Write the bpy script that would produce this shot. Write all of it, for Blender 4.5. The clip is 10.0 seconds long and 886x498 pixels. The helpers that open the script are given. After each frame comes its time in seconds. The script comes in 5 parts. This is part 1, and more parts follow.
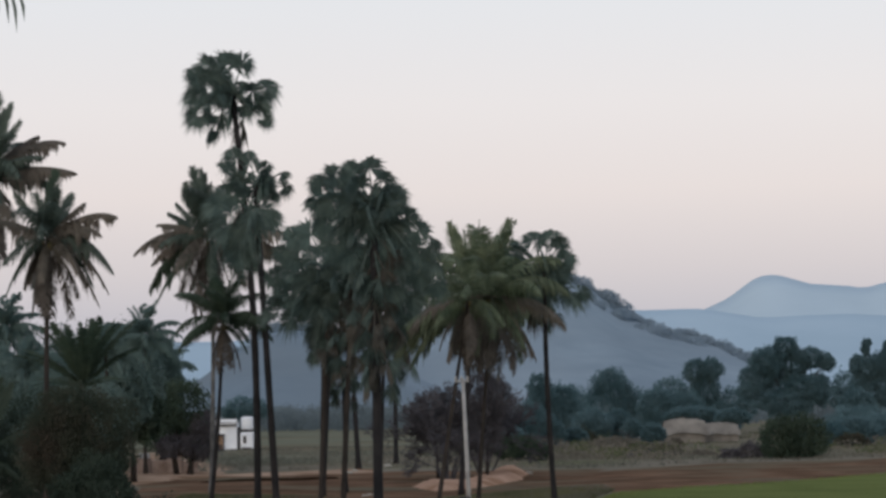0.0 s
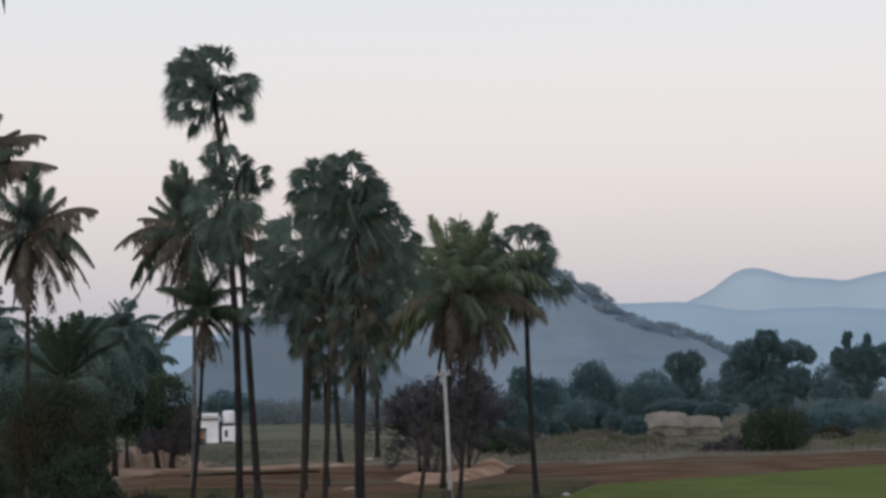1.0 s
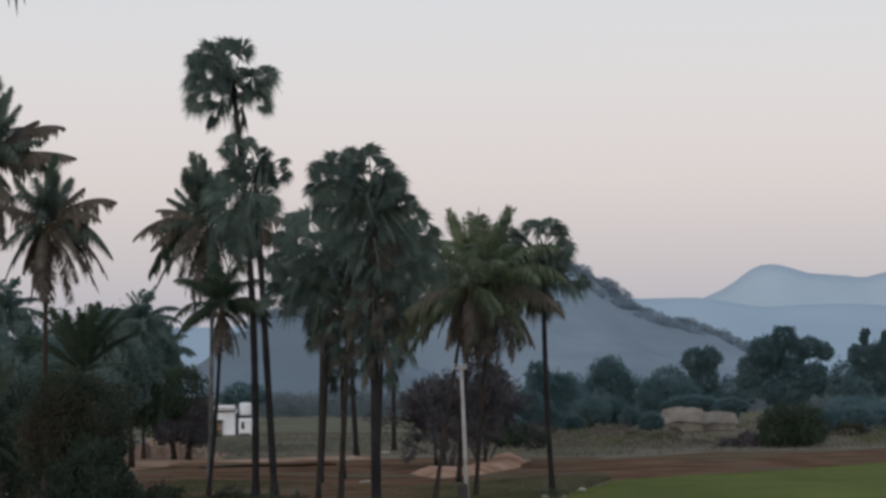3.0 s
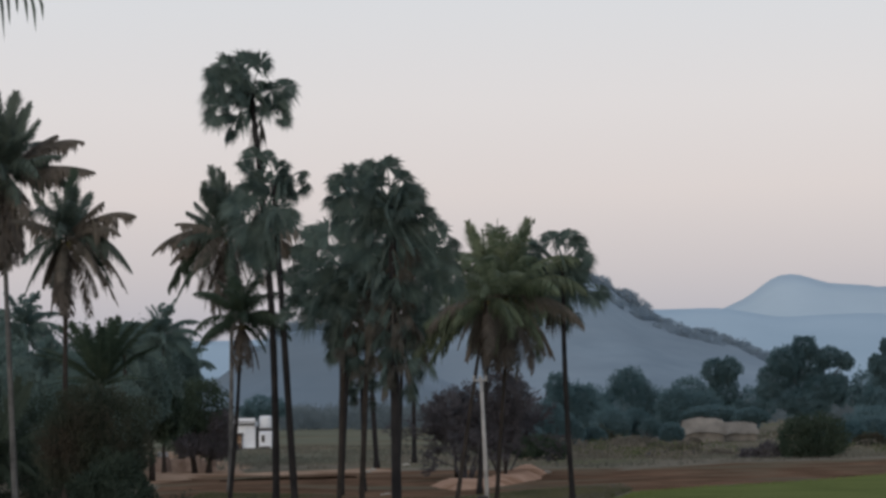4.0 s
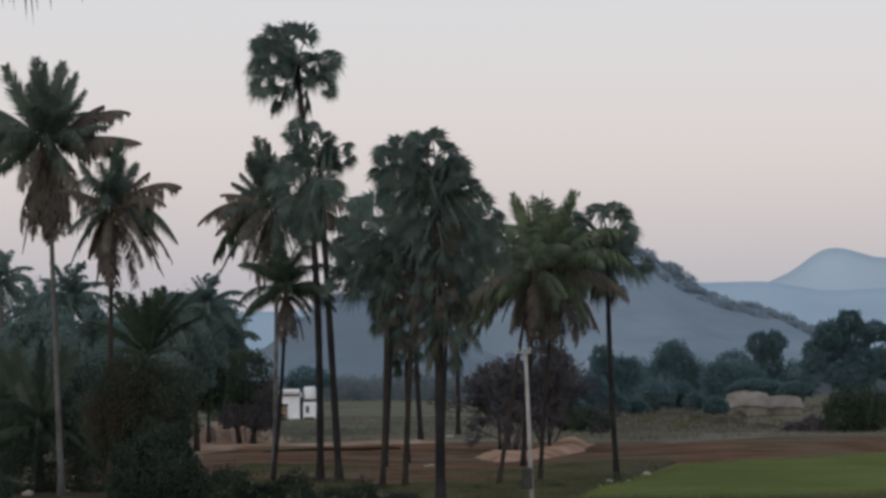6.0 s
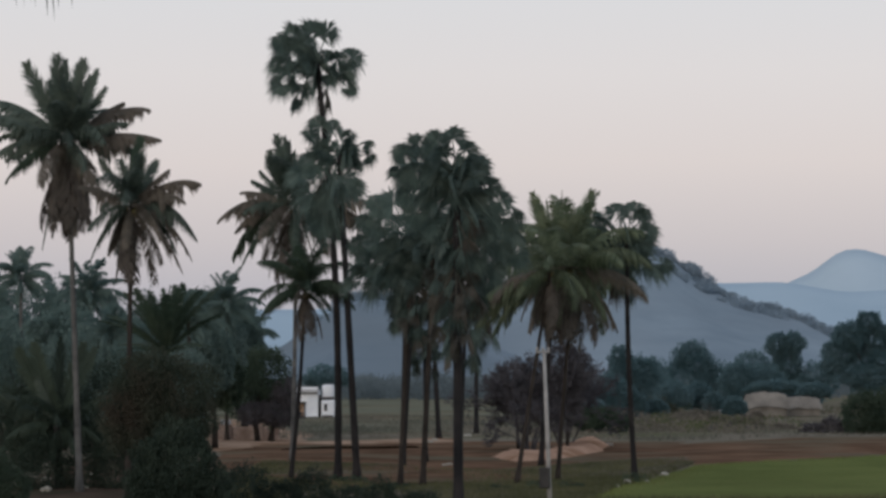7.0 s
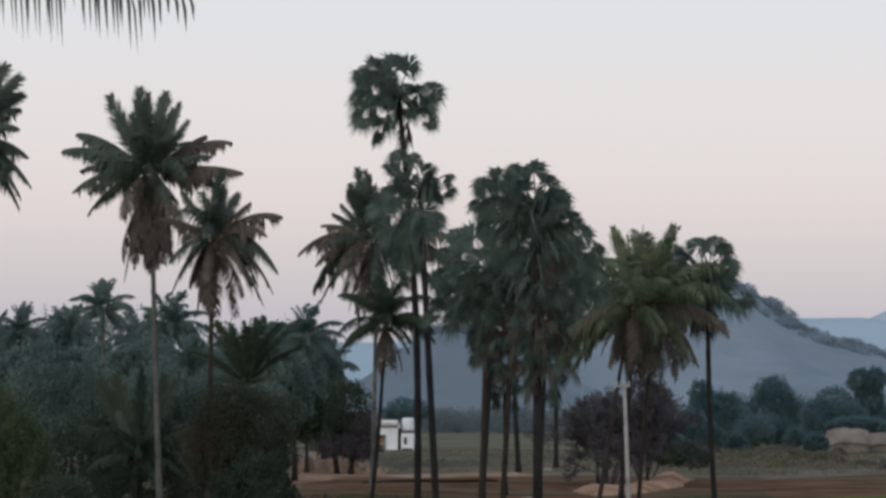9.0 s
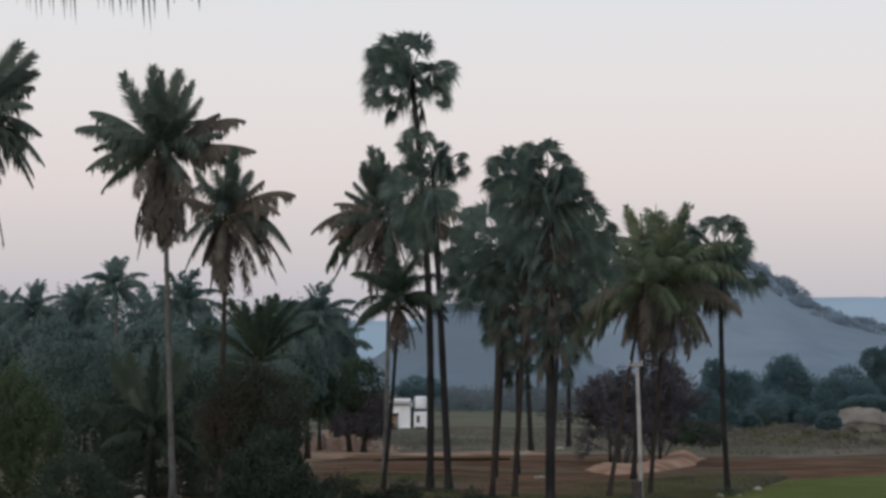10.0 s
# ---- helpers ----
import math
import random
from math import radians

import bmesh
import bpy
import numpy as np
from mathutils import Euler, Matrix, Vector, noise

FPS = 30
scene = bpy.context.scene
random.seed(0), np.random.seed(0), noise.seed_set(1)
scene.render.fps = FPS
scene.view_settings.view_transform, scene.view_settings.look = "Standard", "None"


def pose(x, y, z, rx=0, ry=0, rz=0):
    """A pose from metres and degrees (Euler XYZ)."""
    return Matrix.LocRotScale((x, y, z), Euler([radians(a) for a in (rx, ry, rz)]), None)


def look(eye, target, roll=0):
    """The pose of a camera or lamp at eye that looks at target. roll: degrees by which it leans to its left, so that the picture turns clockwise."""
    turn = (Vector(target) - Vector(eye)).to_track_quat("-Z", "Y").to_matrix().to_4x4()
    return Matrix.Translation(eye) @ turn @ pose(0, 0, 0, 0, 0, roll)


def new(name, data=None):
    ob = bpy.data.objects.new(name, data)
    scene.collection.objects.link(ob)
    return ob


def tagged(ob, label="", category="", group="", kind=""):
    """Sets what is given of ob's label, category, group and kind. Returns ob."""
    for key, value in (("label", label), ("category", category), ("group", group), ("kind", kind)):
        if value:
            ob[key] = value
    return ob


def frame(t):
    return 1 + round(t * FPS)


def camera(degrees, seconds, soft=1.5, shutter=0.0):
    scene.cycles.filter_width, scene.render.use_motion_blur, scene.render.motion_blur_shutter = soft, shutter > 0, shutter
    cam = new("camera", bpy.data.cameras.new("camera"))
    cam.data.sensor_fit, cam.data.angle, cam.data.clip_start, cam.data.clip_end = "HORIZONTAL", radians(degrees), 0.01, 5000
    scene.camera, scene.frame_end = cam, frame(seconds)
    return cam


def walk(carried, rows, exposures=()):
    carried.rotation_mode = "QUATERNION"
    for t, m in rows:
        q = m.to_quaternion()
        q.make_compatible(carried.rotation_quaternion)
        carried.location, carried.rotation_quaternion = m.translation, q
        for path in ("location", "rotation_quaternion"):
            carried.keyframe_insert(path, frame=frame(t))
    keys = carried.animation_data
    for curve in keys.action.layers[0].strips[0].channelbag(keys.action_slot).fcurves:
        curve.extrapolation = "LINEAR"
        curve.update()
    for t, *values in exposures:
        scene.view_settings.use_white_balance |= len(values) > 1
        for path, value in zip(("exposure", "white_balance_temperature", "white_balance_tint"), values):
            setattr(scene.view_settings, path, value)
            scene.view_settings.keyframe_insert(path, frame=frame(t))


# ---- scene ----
# ------------------------------------------------------------------ camera
EYE = 5.0
cam = camera(20.0, 10.0, soft=3.1)
# seconds, turn to the left, look upward, roll (degrees)
ROWS = [
    (0.0, -0.729, 3.624, -1.000),
    (0.5, -0.640, 3.283, -1.141),
    (1.0, -1.152, 3.468, -1.103),
    (1.5, -0.845, 3.105, -1.125),
    (2.0, -0.798, 2.971, -0.970),
    (2.5, -1.286, 3.109, -0.647),
    (3.0, -0.743, 3.332, -0.650),
    (3.2, -0.514, 3.684, -0.930),
    (4.3, -0.131, 3.596, -0.976),
    (4.5, 0.109, 3.720, -1.057),
    (5.0, 0.304, 2.869, -0.775),
    (5.5, -0.000, 2.691, -0.900),
    (6.0, 0.723, 2.985, -0.626),
    (6.2, 0.889, 2.922, -0.616),
    (7.3, 1.200, 2.971, -0.196),
    (7.5, 1.315, 2.841, -0.366),
    (8.0, 1.516, 2.769, -0.103),
    (8.5, 2.368, 3.151, 0.004),
    (9.0, 2.997, 3.730, 0.088),
    (9.5, 3.490, 3.586, 0.104),
    (10.0, 3.292, 3.239, 0.207),
]
EXPOSURES = [(0.0, 0.13), (2.5, 0.13), (3.0, -0.04), (4.5, -0.04), (6.2, -0.06), (7.3, -0.04), (9.0, 0.06), (10.0, 0.06)]
walk(cam, [(t, pose(0, 0, EYE, 0, 0, yaw) @ pose(0, 0, 0, 90 + up) @ pose(0, 0, 0, 0, 0, roll)) for t, yaw, up, roll in ROWS], EXPOSURES)


# ------------------------------------------------------------------ sky and light
def srgb(r, g, b):
    return tuple(((c / 255 + 0.055) / 1.055) ** 2.4 if c > 10 else c / 255 / 12.92 for c in (r, g, b)) + (1.0,)


world = bpy.data.worlds.new("dusk_sky")
scene.world = world
world.use_nodes = True
wn, wl = world.node_tree.nodes, world.node_tree.links
wn.clear()
coord = wn.new("ShaderNodeTexCoord")
sep = wn.new("ShaderNodeSeparateXYZ")
wl.new(coord.outputs["Generated"], sep.inputs[0])
ramp = wn.new("ShaderNodeValToRGB")
wl.new(sep.outputs["Z"], ramp.inputs[0])
SKY = [(0.0, (166, 170, 186)), (0.03, (180, 179, 191)), (0.055, (201, 194, 199)), (0.085, (219, 209, 209)), (0.12, (223, 217, 218)),
       (0.16, (219, 219, 223)), (0.35, (196, 202, 212)), (1.0, (158, 168, 187))]
while len(ramp.color_ramp.elements) < len(SKY):
    ramp.color_ramp.elements.new(0.5)
for el, (p, c) in zip(ramp.color_ramp.elements, SKY):
    el.position, el.color = p, srgb(*c)
sky = wn.new("ShaderNodeTexSky")
sky.sky_type, sky.sun_disc, sky.sun_elevation, sky.sun_rotation = "NISHITA", False, radians(6.0), radians(215)
back_haze, back_sky, both, wout = wn.new("ShaderNodeBackground"), wn.new("ShaderNodeBackground"), wn.new("ShaderNodeAddShader"), wn.new("ShaderNodeOutputWorld")
wl.new(ramp.outputs[0], back_haze.inputs[0])
wl.new(sky.outputs[0], back_sky.inputs[0])
back_haze.inputs[1].default_value, back_sky.inputs[1].default_value = 0.97, 0.012
wl.new(back_haze.outputs[0], both.inputs[0])
wl.new(back_sky.outputs[0], both.inputs[1])
wl.new(both.outputs[0], wout.inputs[0])

sun_data = bpy.data.lights.new("sun", "SUN")
sun_data.energy, sun_data.angle, sun_data.color = 0.74, radians(25), (1.0, 0.88, 0.76)
sun = new("sun", sun_data)
sun.matrix_world = look((-60, -90, 40), (0, 100, 0))


# ------------------------------------------------------------------ materials
def material(name, dark, light, scale=3.0, rough=0.85, bump=0.3, fine=None, vary=0.0, gloss=0.3, stain=None, stain_scale=0.4, thin=0.0, stretch=None):
    """Two-tone noise at two scales, an optional third stain colour, a bump, and a shift from object to object."""
    m = bpy.data.materials.new(name)
    m.use_nodes = True
    n, l = m.node_tree.nodes, m.node_tree.links
    b = n["Principled BSDF"]
    b.inputs["Roughness"].default_value = rough
    b.inputs["Specular IOR Level"].default_value = gloss
    geo = n.new("ShaderNodeNewGeometry")
    big = n.new("ShaderNodeTexNoise")
    big.inputs["Scale"].default_value, big.inputs["Detail"].default_value, big.inputs["Roughness"].default_value = scale, 6, 0.62
    place = geo.outputs["Position"]
    if stretch:
        mapping = n.new("ShaderNodeMapping")
        mapping.inputs["Scale"].default_value = stretch
        l.new(place, mapping.inputs["Vector"])
        place = mapping.outputs[0]
    l.new(place, big.inputs["Vector"])
    cr = n.new("ShaderNodeValToRGB")
    cr.color_ramp.elements[0].position, cr.color_ramp.elements[1].position = 0.34, 0.68
    cr.color_ramp.elements[0].color, cr.color_ramp.elements[1].color = (*dark, 1), (*light, 1)
    l.new(big.outputs["Fac"], cr.inputs[0])
    colour = cr.outputs[0]
    if stain:
        st = n.new("ShaderNodeTexNoise")
        st.inputs["Scale"].default_value, st.inputs["Detail"].default_value = stain_scale, 5
        l.new(geo.outputs["Position"], st.inputs["Vector"])
        sr = n.new("ShaderNodeMapRange")
        sr.inputs[1].default_value, sr.inputs[2].default_value = 0.48, 0.66
        l.new(st.outputs["Fac"], sr.inputs[0])
        mx = n.new("ShaderNodeMix")
        mx.data_type = "RGBA"
        l.new(sr.outputs[0], mx.inputs["Factor"])
        l.new(colour, mx.inputs["A"])
        mx.inputs["B"].default_value = (*stain, 1)
        colour = mx.outputs["Result"]
    if vary:
        info = n.new("ShaderNodeObjectInfo")
        add = n.new("ShaderNodeMath")
        add.operation = "ADD"
        l.new(info.outputs["Random"], add.inputs[0])
        l.new(geo.outputs["Random Per Island"], add.inputs[1])
        mr = n.new("ShaderNodeMapRange")
        mr.inputs[1].default_value, mr.inputs[2].default_value, mr.inputs[3].default_value, mr.inputs[4].default_value = 0, 2, 1 - vary, 1 + vary
        l.new(add.outputs[0], mr.inputs[0])
        hsv = n.new("ShaderNodeHueSaturation")
        l.new(mr.outputs[0], hsv.inputs["Value"])
        l.new(colour, hsv.inputs["Color"])
        colour = hsv.outputs[0]
    l.new(colour, b.inputs["Base Color"])
    if thin:
        through_leaf, mixer = n.new("ShaderNodeBsdfTranslucent"), n.new("ShaderNodeMixShader")
        l.new(colour, through_leaf.inputs["Color"])
        mixer.inputs[0].default_value = thin
        l.new(b.outputs[0], mixer.inputs[1])
        l.new(through_leaf.outputs[0], mixer.inputs[2])
        l.new(mixer.outputs[0], n["Material Output"].inputs["Surface"])
    if bump:
        fn = n.new("ShaderNodeTexNoise")
        fn.inputs["Scale"].default_value, fn.inputs["Detail"].default_value = fine or scale * 6, 4
        l.new(geo.outputs["Position"], fn.inputs["Vector"])
        bp = n.new("ShaderNodeBump")
        bp.inputs["Strength"].default_value, bp.inputs["Distance"].default_value = bump, 0.05
        l.new(fn.outputs["Fac"], bp.inputs["Height"])
        l.new(bp.outputs[0], b.inputs["Normal"])
    return m


M_FROND = material("coconut_leaf", (0.070, 0.100, 0.084), (0.138, 0.174, 0.140), 1.2, 0.6, 0, vary=0.35, gloss=0.3, thin=0.4)
M_FROND_LUSH = material("coconut_leaf_fresh", (0.086, 0.122, 0.076), (0.200, 0.234, 0.146), 1.2, 0.6, 0, vary=0.4, gloss=0.3, thin=0.4)
M_FROND_OLD = material("coconut_leaf_ageing", (0.115, 0.107, 0.088), (0.240, 0.206, 0.170), 1.0, 0.75, 0, vary=0.3, thin=0.4)
M_FROND_DRY = material("coconut_leaf_dry", (0.080, 0.072, 0.063), (0.172, 0.150, 0.130), 1.0, 0.8, 0, vary=0.3, thin=0.4)
M_FAN = material("palmyra_leaf", (0.076, 0.116, 0.107), (0.144, 0.195, 0.170), 1.0, 0.55, 0, vary=0.35, gloss=0.3, thin=0.4)
M_FAN_DRY = material("palmyra_leaf_dry", (0.074, 0.073, 0.064), (0.148, 0.138, 0.116), 1.0, 0.8, 0, vary=0.3, thin=0.4)
M_TRUNK_DARK = material("palmyra_bark", (0.012, 0.012, 0.014), (0.034, 0.031, 0.031), 1.0, 0.9, 0.8)
M_TRUNK_GREY = material("coconut_bark", (0.062, 0.063, 0.062), (0.150, 0.150, 0.146), 1.2, 0.9, 0.6, vary=0.2)
M_TRUNK_BROWN = material("brown_bark", (0.020, 0.017, 0.015), (0.050, 0.041, 0.036), 1.0, 0.9, 0.6, vary=0.2)
M_NUT = material("coconut_husk", (0.080, 0.085, 0.030), (0.170, 0.130, 0.060), 3.0, 0.6, 0.2)
M_LEAF_DARK = material("dark_bush_leaf", (0.038, 0.065, 0.045), (0.088, 0.122, 0.083), 0.6, 0.7, 0, vary=0.25, thin=0.4)
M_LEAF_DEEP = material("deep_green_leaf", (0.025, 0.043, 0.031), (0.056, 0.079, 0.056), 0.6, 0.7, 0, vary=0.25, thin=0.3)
M_LEAF_OLIVE = material("olive_leaf", (0.068, 0.094, 0.039), (0.150, 0.169, 0.078), 0.6, 0.7, 0, vary=0.4, thin=0.4)
M_LEAF_MOSS = material("moss_green_leaf", (0.048, 0.078, 0.040), (0.108, 0.142, 0.076), 0.6, 0.7, 0, vary=0.25, thin=0.4)
M_LEAF_BROWN = material("brownish_leaf", (0.040, 0.057, 0.042), (0.080, 0.092, 0.068), 0.35, 0.9, 0, vary=0.14, gloss=0.1, stain=(0.080, 0.070, 0.054), stain_scale=0.5, thin=0.4)
# leaf of trees across the fields, shifted to blue to paint in haze
M_LEAF_FAR_HAZED = material("hazed_far_leaf", (0.092, 0.164, 0.182), (0.162, 0.248, 0.268), 0.16, 0.9, 0, vary=0.08, gloss=0.1, thin=0.55)
# grove leaf made paler and bluer, with the haze painted into it
M_LEAF_GROVE_HAZED = material("hazed_grove_leaf", (0.112, 0.172, 0.160), (0.184, 0.252, 0.230), 0.25, 0.9, 0, vary=0.08, gloss=0.1, thin=0.5)
M_TWIG = material("dry_twig", (0.062, 0.060, 0.068), (0.116, 0.110, 0.119), 1.0, 0.9, 0, vary=0.2)
M_SCRUB = material("dry_scrub_leaf", (0.128, 0.120, 0.102), (0.222, 0.202, 0.170), 0.1, 0.9, 0, vary=0.25, thin=0.4)
M_GROUND = material("dry_ground", (0.150, 0.136, 0.108), (0.244, 0.214, 0.168), 0.10, 0.95, 0.6, gloss=0.0, fine=1.2, stain=(0.126, 0.130, 0.080), stain_scale=0.035)
M_RED_SOIL = material("red_soil", (0.084, 0.053, 0.035), (0.238, 0.147, 0.098), 0.20, 0.95, 0.8, fine=2.5, gloss=0.0, stain=(0.140, 0.122, 0.086), stain_scale=0.10)
# bare soil with the shade round a palm's foot painted into its colour
M_SHADED_SOIL = material("shaded_bare_soil", (0.052, 0.040, 0.031), (0.126, 0.092, 0.070), 0.35, 0.95, 0.8, fine=2.5, gloss=0.0, stain=(0.060, 0.062, 0.040), stain_scale=0.3)
# very dark soil colour that paints the shadow line below the track
M_SHADOW_LINE = material("track_shadow_soil", (0.016, 0.010, 0.006), (0.034, 0.020, 0.012), 0.4, 0.95, 0.8, fine=2.5, gloss=0.0)
M_CLAY = material("orange_clay", (0.340, 0.205, 0.140), (0.540, 0.360, 0.262), 0.3, 0.95, 0.8, fine=3.0, gloss=0.0, stain=(0.26, 0.15, 0.09), stain_scale=0.25)
M_PALE_SOIL = material("pale_soil", (0.280, 0.196, 0.140), (0.500, 0.352, 0.256), 0.25, 0.95, 0.6, gloss=0.0, fine=3.0, stain=(0.20, 0.12, 0.075), stain_scale=0.15)
M_FIELD = material("crop_field_soil", (0.110, 0.136, 0.048), (0.170, 0.196, 0.072), 0.12, 0.95, 0.4, gloss=0.0, fine=2.0)
M_CROP = material("crop_blade", (0.136, 0.172, 0.058), (0.226, 0.250, 0.090), 0.07, 0.8, 0, gloss=0.1, vary=0.25, stain=(0.175, 0.182, 0.086), stain_scale=0.05, thin=0.4)
M_WEED = material("weed_blade", (0.084, 0.096, 0.046), (0.170, 0.164, 0.082), 0.3, 0.8, 0, vary=0.35, thin=0.4)
M_DULL_GRASS = material("dull_grass_blade", (0.138, 0.142, 0.114), (0.228, 0.222, 0.178), 0.06, 0.9, 0, vary=0.25, thin=0.4)
M_PASTURE = material("dull_pasture", (0.136, 0.142, 0.104), (0.208, 0.204, 0.152), 0.06, 0.95, 0.5, fine=1.0, gloss=0.0, stain=(0.150, 0.125, 0.085), stain_scale=0.02)
M_STRAW = material("dry_grass_blade", (0.168, 0.152, 0.122), (0.290, 0.258, 0.206), 0.1, 0.9, 0, vary=0.25, thin=0.4)
# hills and far woods: distance haze is painted into these bluish base colours
M_HILL_HAZED = material("forested_hill", (0.206, 0.262, 0.310), (0.296, 0.364, 0.420), 0.012, 1.0, 0, stain=(0.250, 0.300, 0.342), stain_scale=0.004, gloss=0.0)
M_HILL_TREE_HAZED = material("hazed_hill_tree_leaf", (0.255, 0.330, 0.395), (0.322, 0.400, 0.466), 0.05, 1.0, 0, vary=0.08, gloss=0.0, thin=0.3)
M_FAR_WOOD_HAZED = material("hazed_far_wood_leaf", (0.160, 0.200, 0.218), (0.206, 0.248, 0.264), 0.05, 1.0, 0, vary=0.04, gloss=0.0, thin=0.6)
M_RIDGE_HAZED = material("wooded_ridge", (0.162, 0.210, 0.252), (0.232, 0.286, 0.334), 0.014, 1.0, 0, stain=(0.186, 0.228, 0.262), stain_scale=0.006, gloss=0.0)
M_RANGE_HAZED = material("hazy_range", (0.378, 0.492, 0.580), (0.434, 0.548, 0.636), 0.004, 1.0, 0, gloss=0.0)
M_PEAK_HAZED = material("far_mountain", (0.418, 0.522, 0.600), (0.474, 0.580, 0.658), 0.003, 1.0, 0, gloss=0.0)
M_WHITEWASH = material("whitewashed_wall", (0.70, 0.74, 0.80), (0.84, 0.87, 0.90), 0.8, 0.85, 0.2)
# dark parts; also painted in place of ledge shadow and passage shade
M_DARK_AND_SHADE = material("dark_parts_and_shade", (0.05, 0.05, 0.055), (0.09, 0.085, 0.08), 2.0, 0.8, 0)
M_MUD = material("mud_plaster", (0.250, 0.190, 0.160), (0.400, 0.318, 0.275), 1.2, 0.95, 0.6, fine=6.0, gloss=0.0, stain=(0.20, 0.145, 0.115), stain_scale=0.8)
M_ROOF = material("cement_roof", (0.30, 0.31, 0.33), (0.48, 0.50, 0.53), 1.0, 0.9, 0.2)
M_THATCH = material("thatch", (0.150, 0.138, 0.122), (0.270, 0.248, 0.218), 0.5, 0.95, 0.9, fine=4.0)
M_POLE = material("concrete_pole", (0.29, 0.29, 0.285), (0.47, 0.46, 0.45), 1.5, 0.8, 0.2)
M_METAL = material("dark_metal", (0.020, 0.020, 0.022), (0.050, 0.048, 0.046), 4.0, 0.5, 0)
M_STONE = material("pale_stone", (0.28, 0.26, 0.22), (0.46, 0.44, 0.38), 4.0, 0.9, 0.5)


# ------------------------------------------------------------------ building helpers
def mesh_from(name, verts, faces, mat, smooth=False):
    me = bpy.data.meshes.new(name)
    me.from_pydata([tuple(v) for v in verts], [], faces)
    me.materials.append(mat)
    if smooth:
        me.polygons.foreach_set("use_smooth", [True] * len(me.polygons))
    me.update()
    return me


def piece(name, me, parent=None, label="", m=None):
    ob = new(name, me)
    if parent:
        ob.parent = parent
    if m is not None:
        ob.matrix_basis = m
    if label:
        tagged(ob, label=label)
    return ob


def thing(name, x, y, z, label, category, group="", kind=""):
    ob = new(name)
    ob.location = (x, y, z)
    return tagged(ob, label=label, category=category, group=group, kind=kind)


def loft(points, radii, sides=10, bumps=0.0, rng=None):
    """A closed tube along the points; bumps roughens the rings."""
    verts, faces = [], []
    for i, (p, r) in enumerate(zip(points, radii)):
        p = Vector(p)
        d = (Vector(points[min(i + 1, len(points) - 1)]) - Vector(points[max(i - 1, 0)])).normalized()
        q = d.to_track_quat("Z", "Y")
        rr = r * (1 + (rng.uniform(-bumps, bumps) if rng and bumps else 0))
        for k in range(sides):
            a = 2 * math.pi * k / sides
            verts.append(p + q @ Vector((math.cos(a) * rr, math.sin(a) * rr, 0)))
    for i in range(len(points) - 1):
        for k in range(sides):
            k2 = (k + 1) % sides
            faces.append((i * sides + k, i * sides + k2, (i + 1) * sides + k2, (i + 1) * sides + k))
    faces.append(tuple(reversed(range(sides))))
    faces.append(tuple(range((len(points) - 1) * sides, len(points) * sides)))
    return verts, faces


def boxes(spec):
    """Verts and faces of bevelled boxes: (cx, cy, cz, sx, sy, sz)."""
    bm = bmesh.new()
    for cx, cy, cz, sx, sy, sz in spec:
        got = bmesh.ops.create_cube(bm, size=1, matrix=Matrix.Translation((cx, cy, cz)) @ Matrix.Diagonal((sx, sy, sz, 1)))
        edges = list({e for v in got["verts"] for e in v.link_edges})
        bmesh.ops.bevel(bm, geom=edges, offset=min(sx, sy, sz) * 0.08, segments=1, affect="EDGES")
    bm.verts.index_update()
    out = [v.co.copy() for v in bm.verts], [tuple(v.index for v in f.verts) for f in bm.faces]
    bm.free()
    return out


# ------------------------------------------------------------------ palms
def feather(path, long, rng, verts, faces, droop, pairs, ragged, width, leaf, twist=0.0, tatter=0.0, spread=1.0):
    """Adds a rib along the path and leaflets on both sides; tattered fronds have leaflets in uneven bunches."""
    steps = len(path) - 1
    v, f = loft(path, [(0.010 * (1 - 0.8 * i / steps) + 0.002) * long for i in range(steps + 1)], 4)
    verts += v
    faces += f
    ph = rng.uniform(0, 90)
    for k in range(pairs):
        u = 0.13 + 0.86 * k / (pairs - 1)
        i = min(int(u * steps), steps - 1)
        base = path[i].lerp(path[i + 1], u * steps - i)
        along = (path[i + 1] - path[i]).normalized()
        bunch = (1 + tatter * noise.noise(Vector((u * 10, ph, 0)))) * (1 - tatter * max(0.0, u - 0.45))
        size = long * leaf * (math.sin(math.pi * min(1, 0.16 + u * 0.80)) ** 0.6) * rng.uniform(0.62, 1.15) * bunch
        for sgn in (-1, 1):
            if rng.random() < ragged:
                continue
            across = along.cross(Vector((0, 0, 1)))
            across = (across.normalized() if across.length > 0.05 else Vector((0, 1, 0))) * sgn * spread
            if twist:
                across = Matrix.Rotation(radians(twist), 3, along) @ across
            fall = droop * rng.uniform(0.7, 1.3) * bunch
            d1 = (across * 0.8 + along * rng.uniform(0.45, 0.75) + Vector((0, 0, 0.12 - fall * 0.5))).normalized()
            d2 = (across * 0.45 + along * 0.45 + Vector((0, 0, -fall * 1.3))).normalized()
            w = along * width * long * rng.uniform(0.7, 1.2)
            a = base + d1 * size * 0.5
            tip = a + d2 * size * 0.5
            n = len(verts)
            verts += [base - w * 0.5, base + w * 0.5, a + w * 0.6, a - w * 0.6, tip]
            faces += [(n, n + 1, n + 2, n + 3), (n + 3, n + 2, n + 4)]


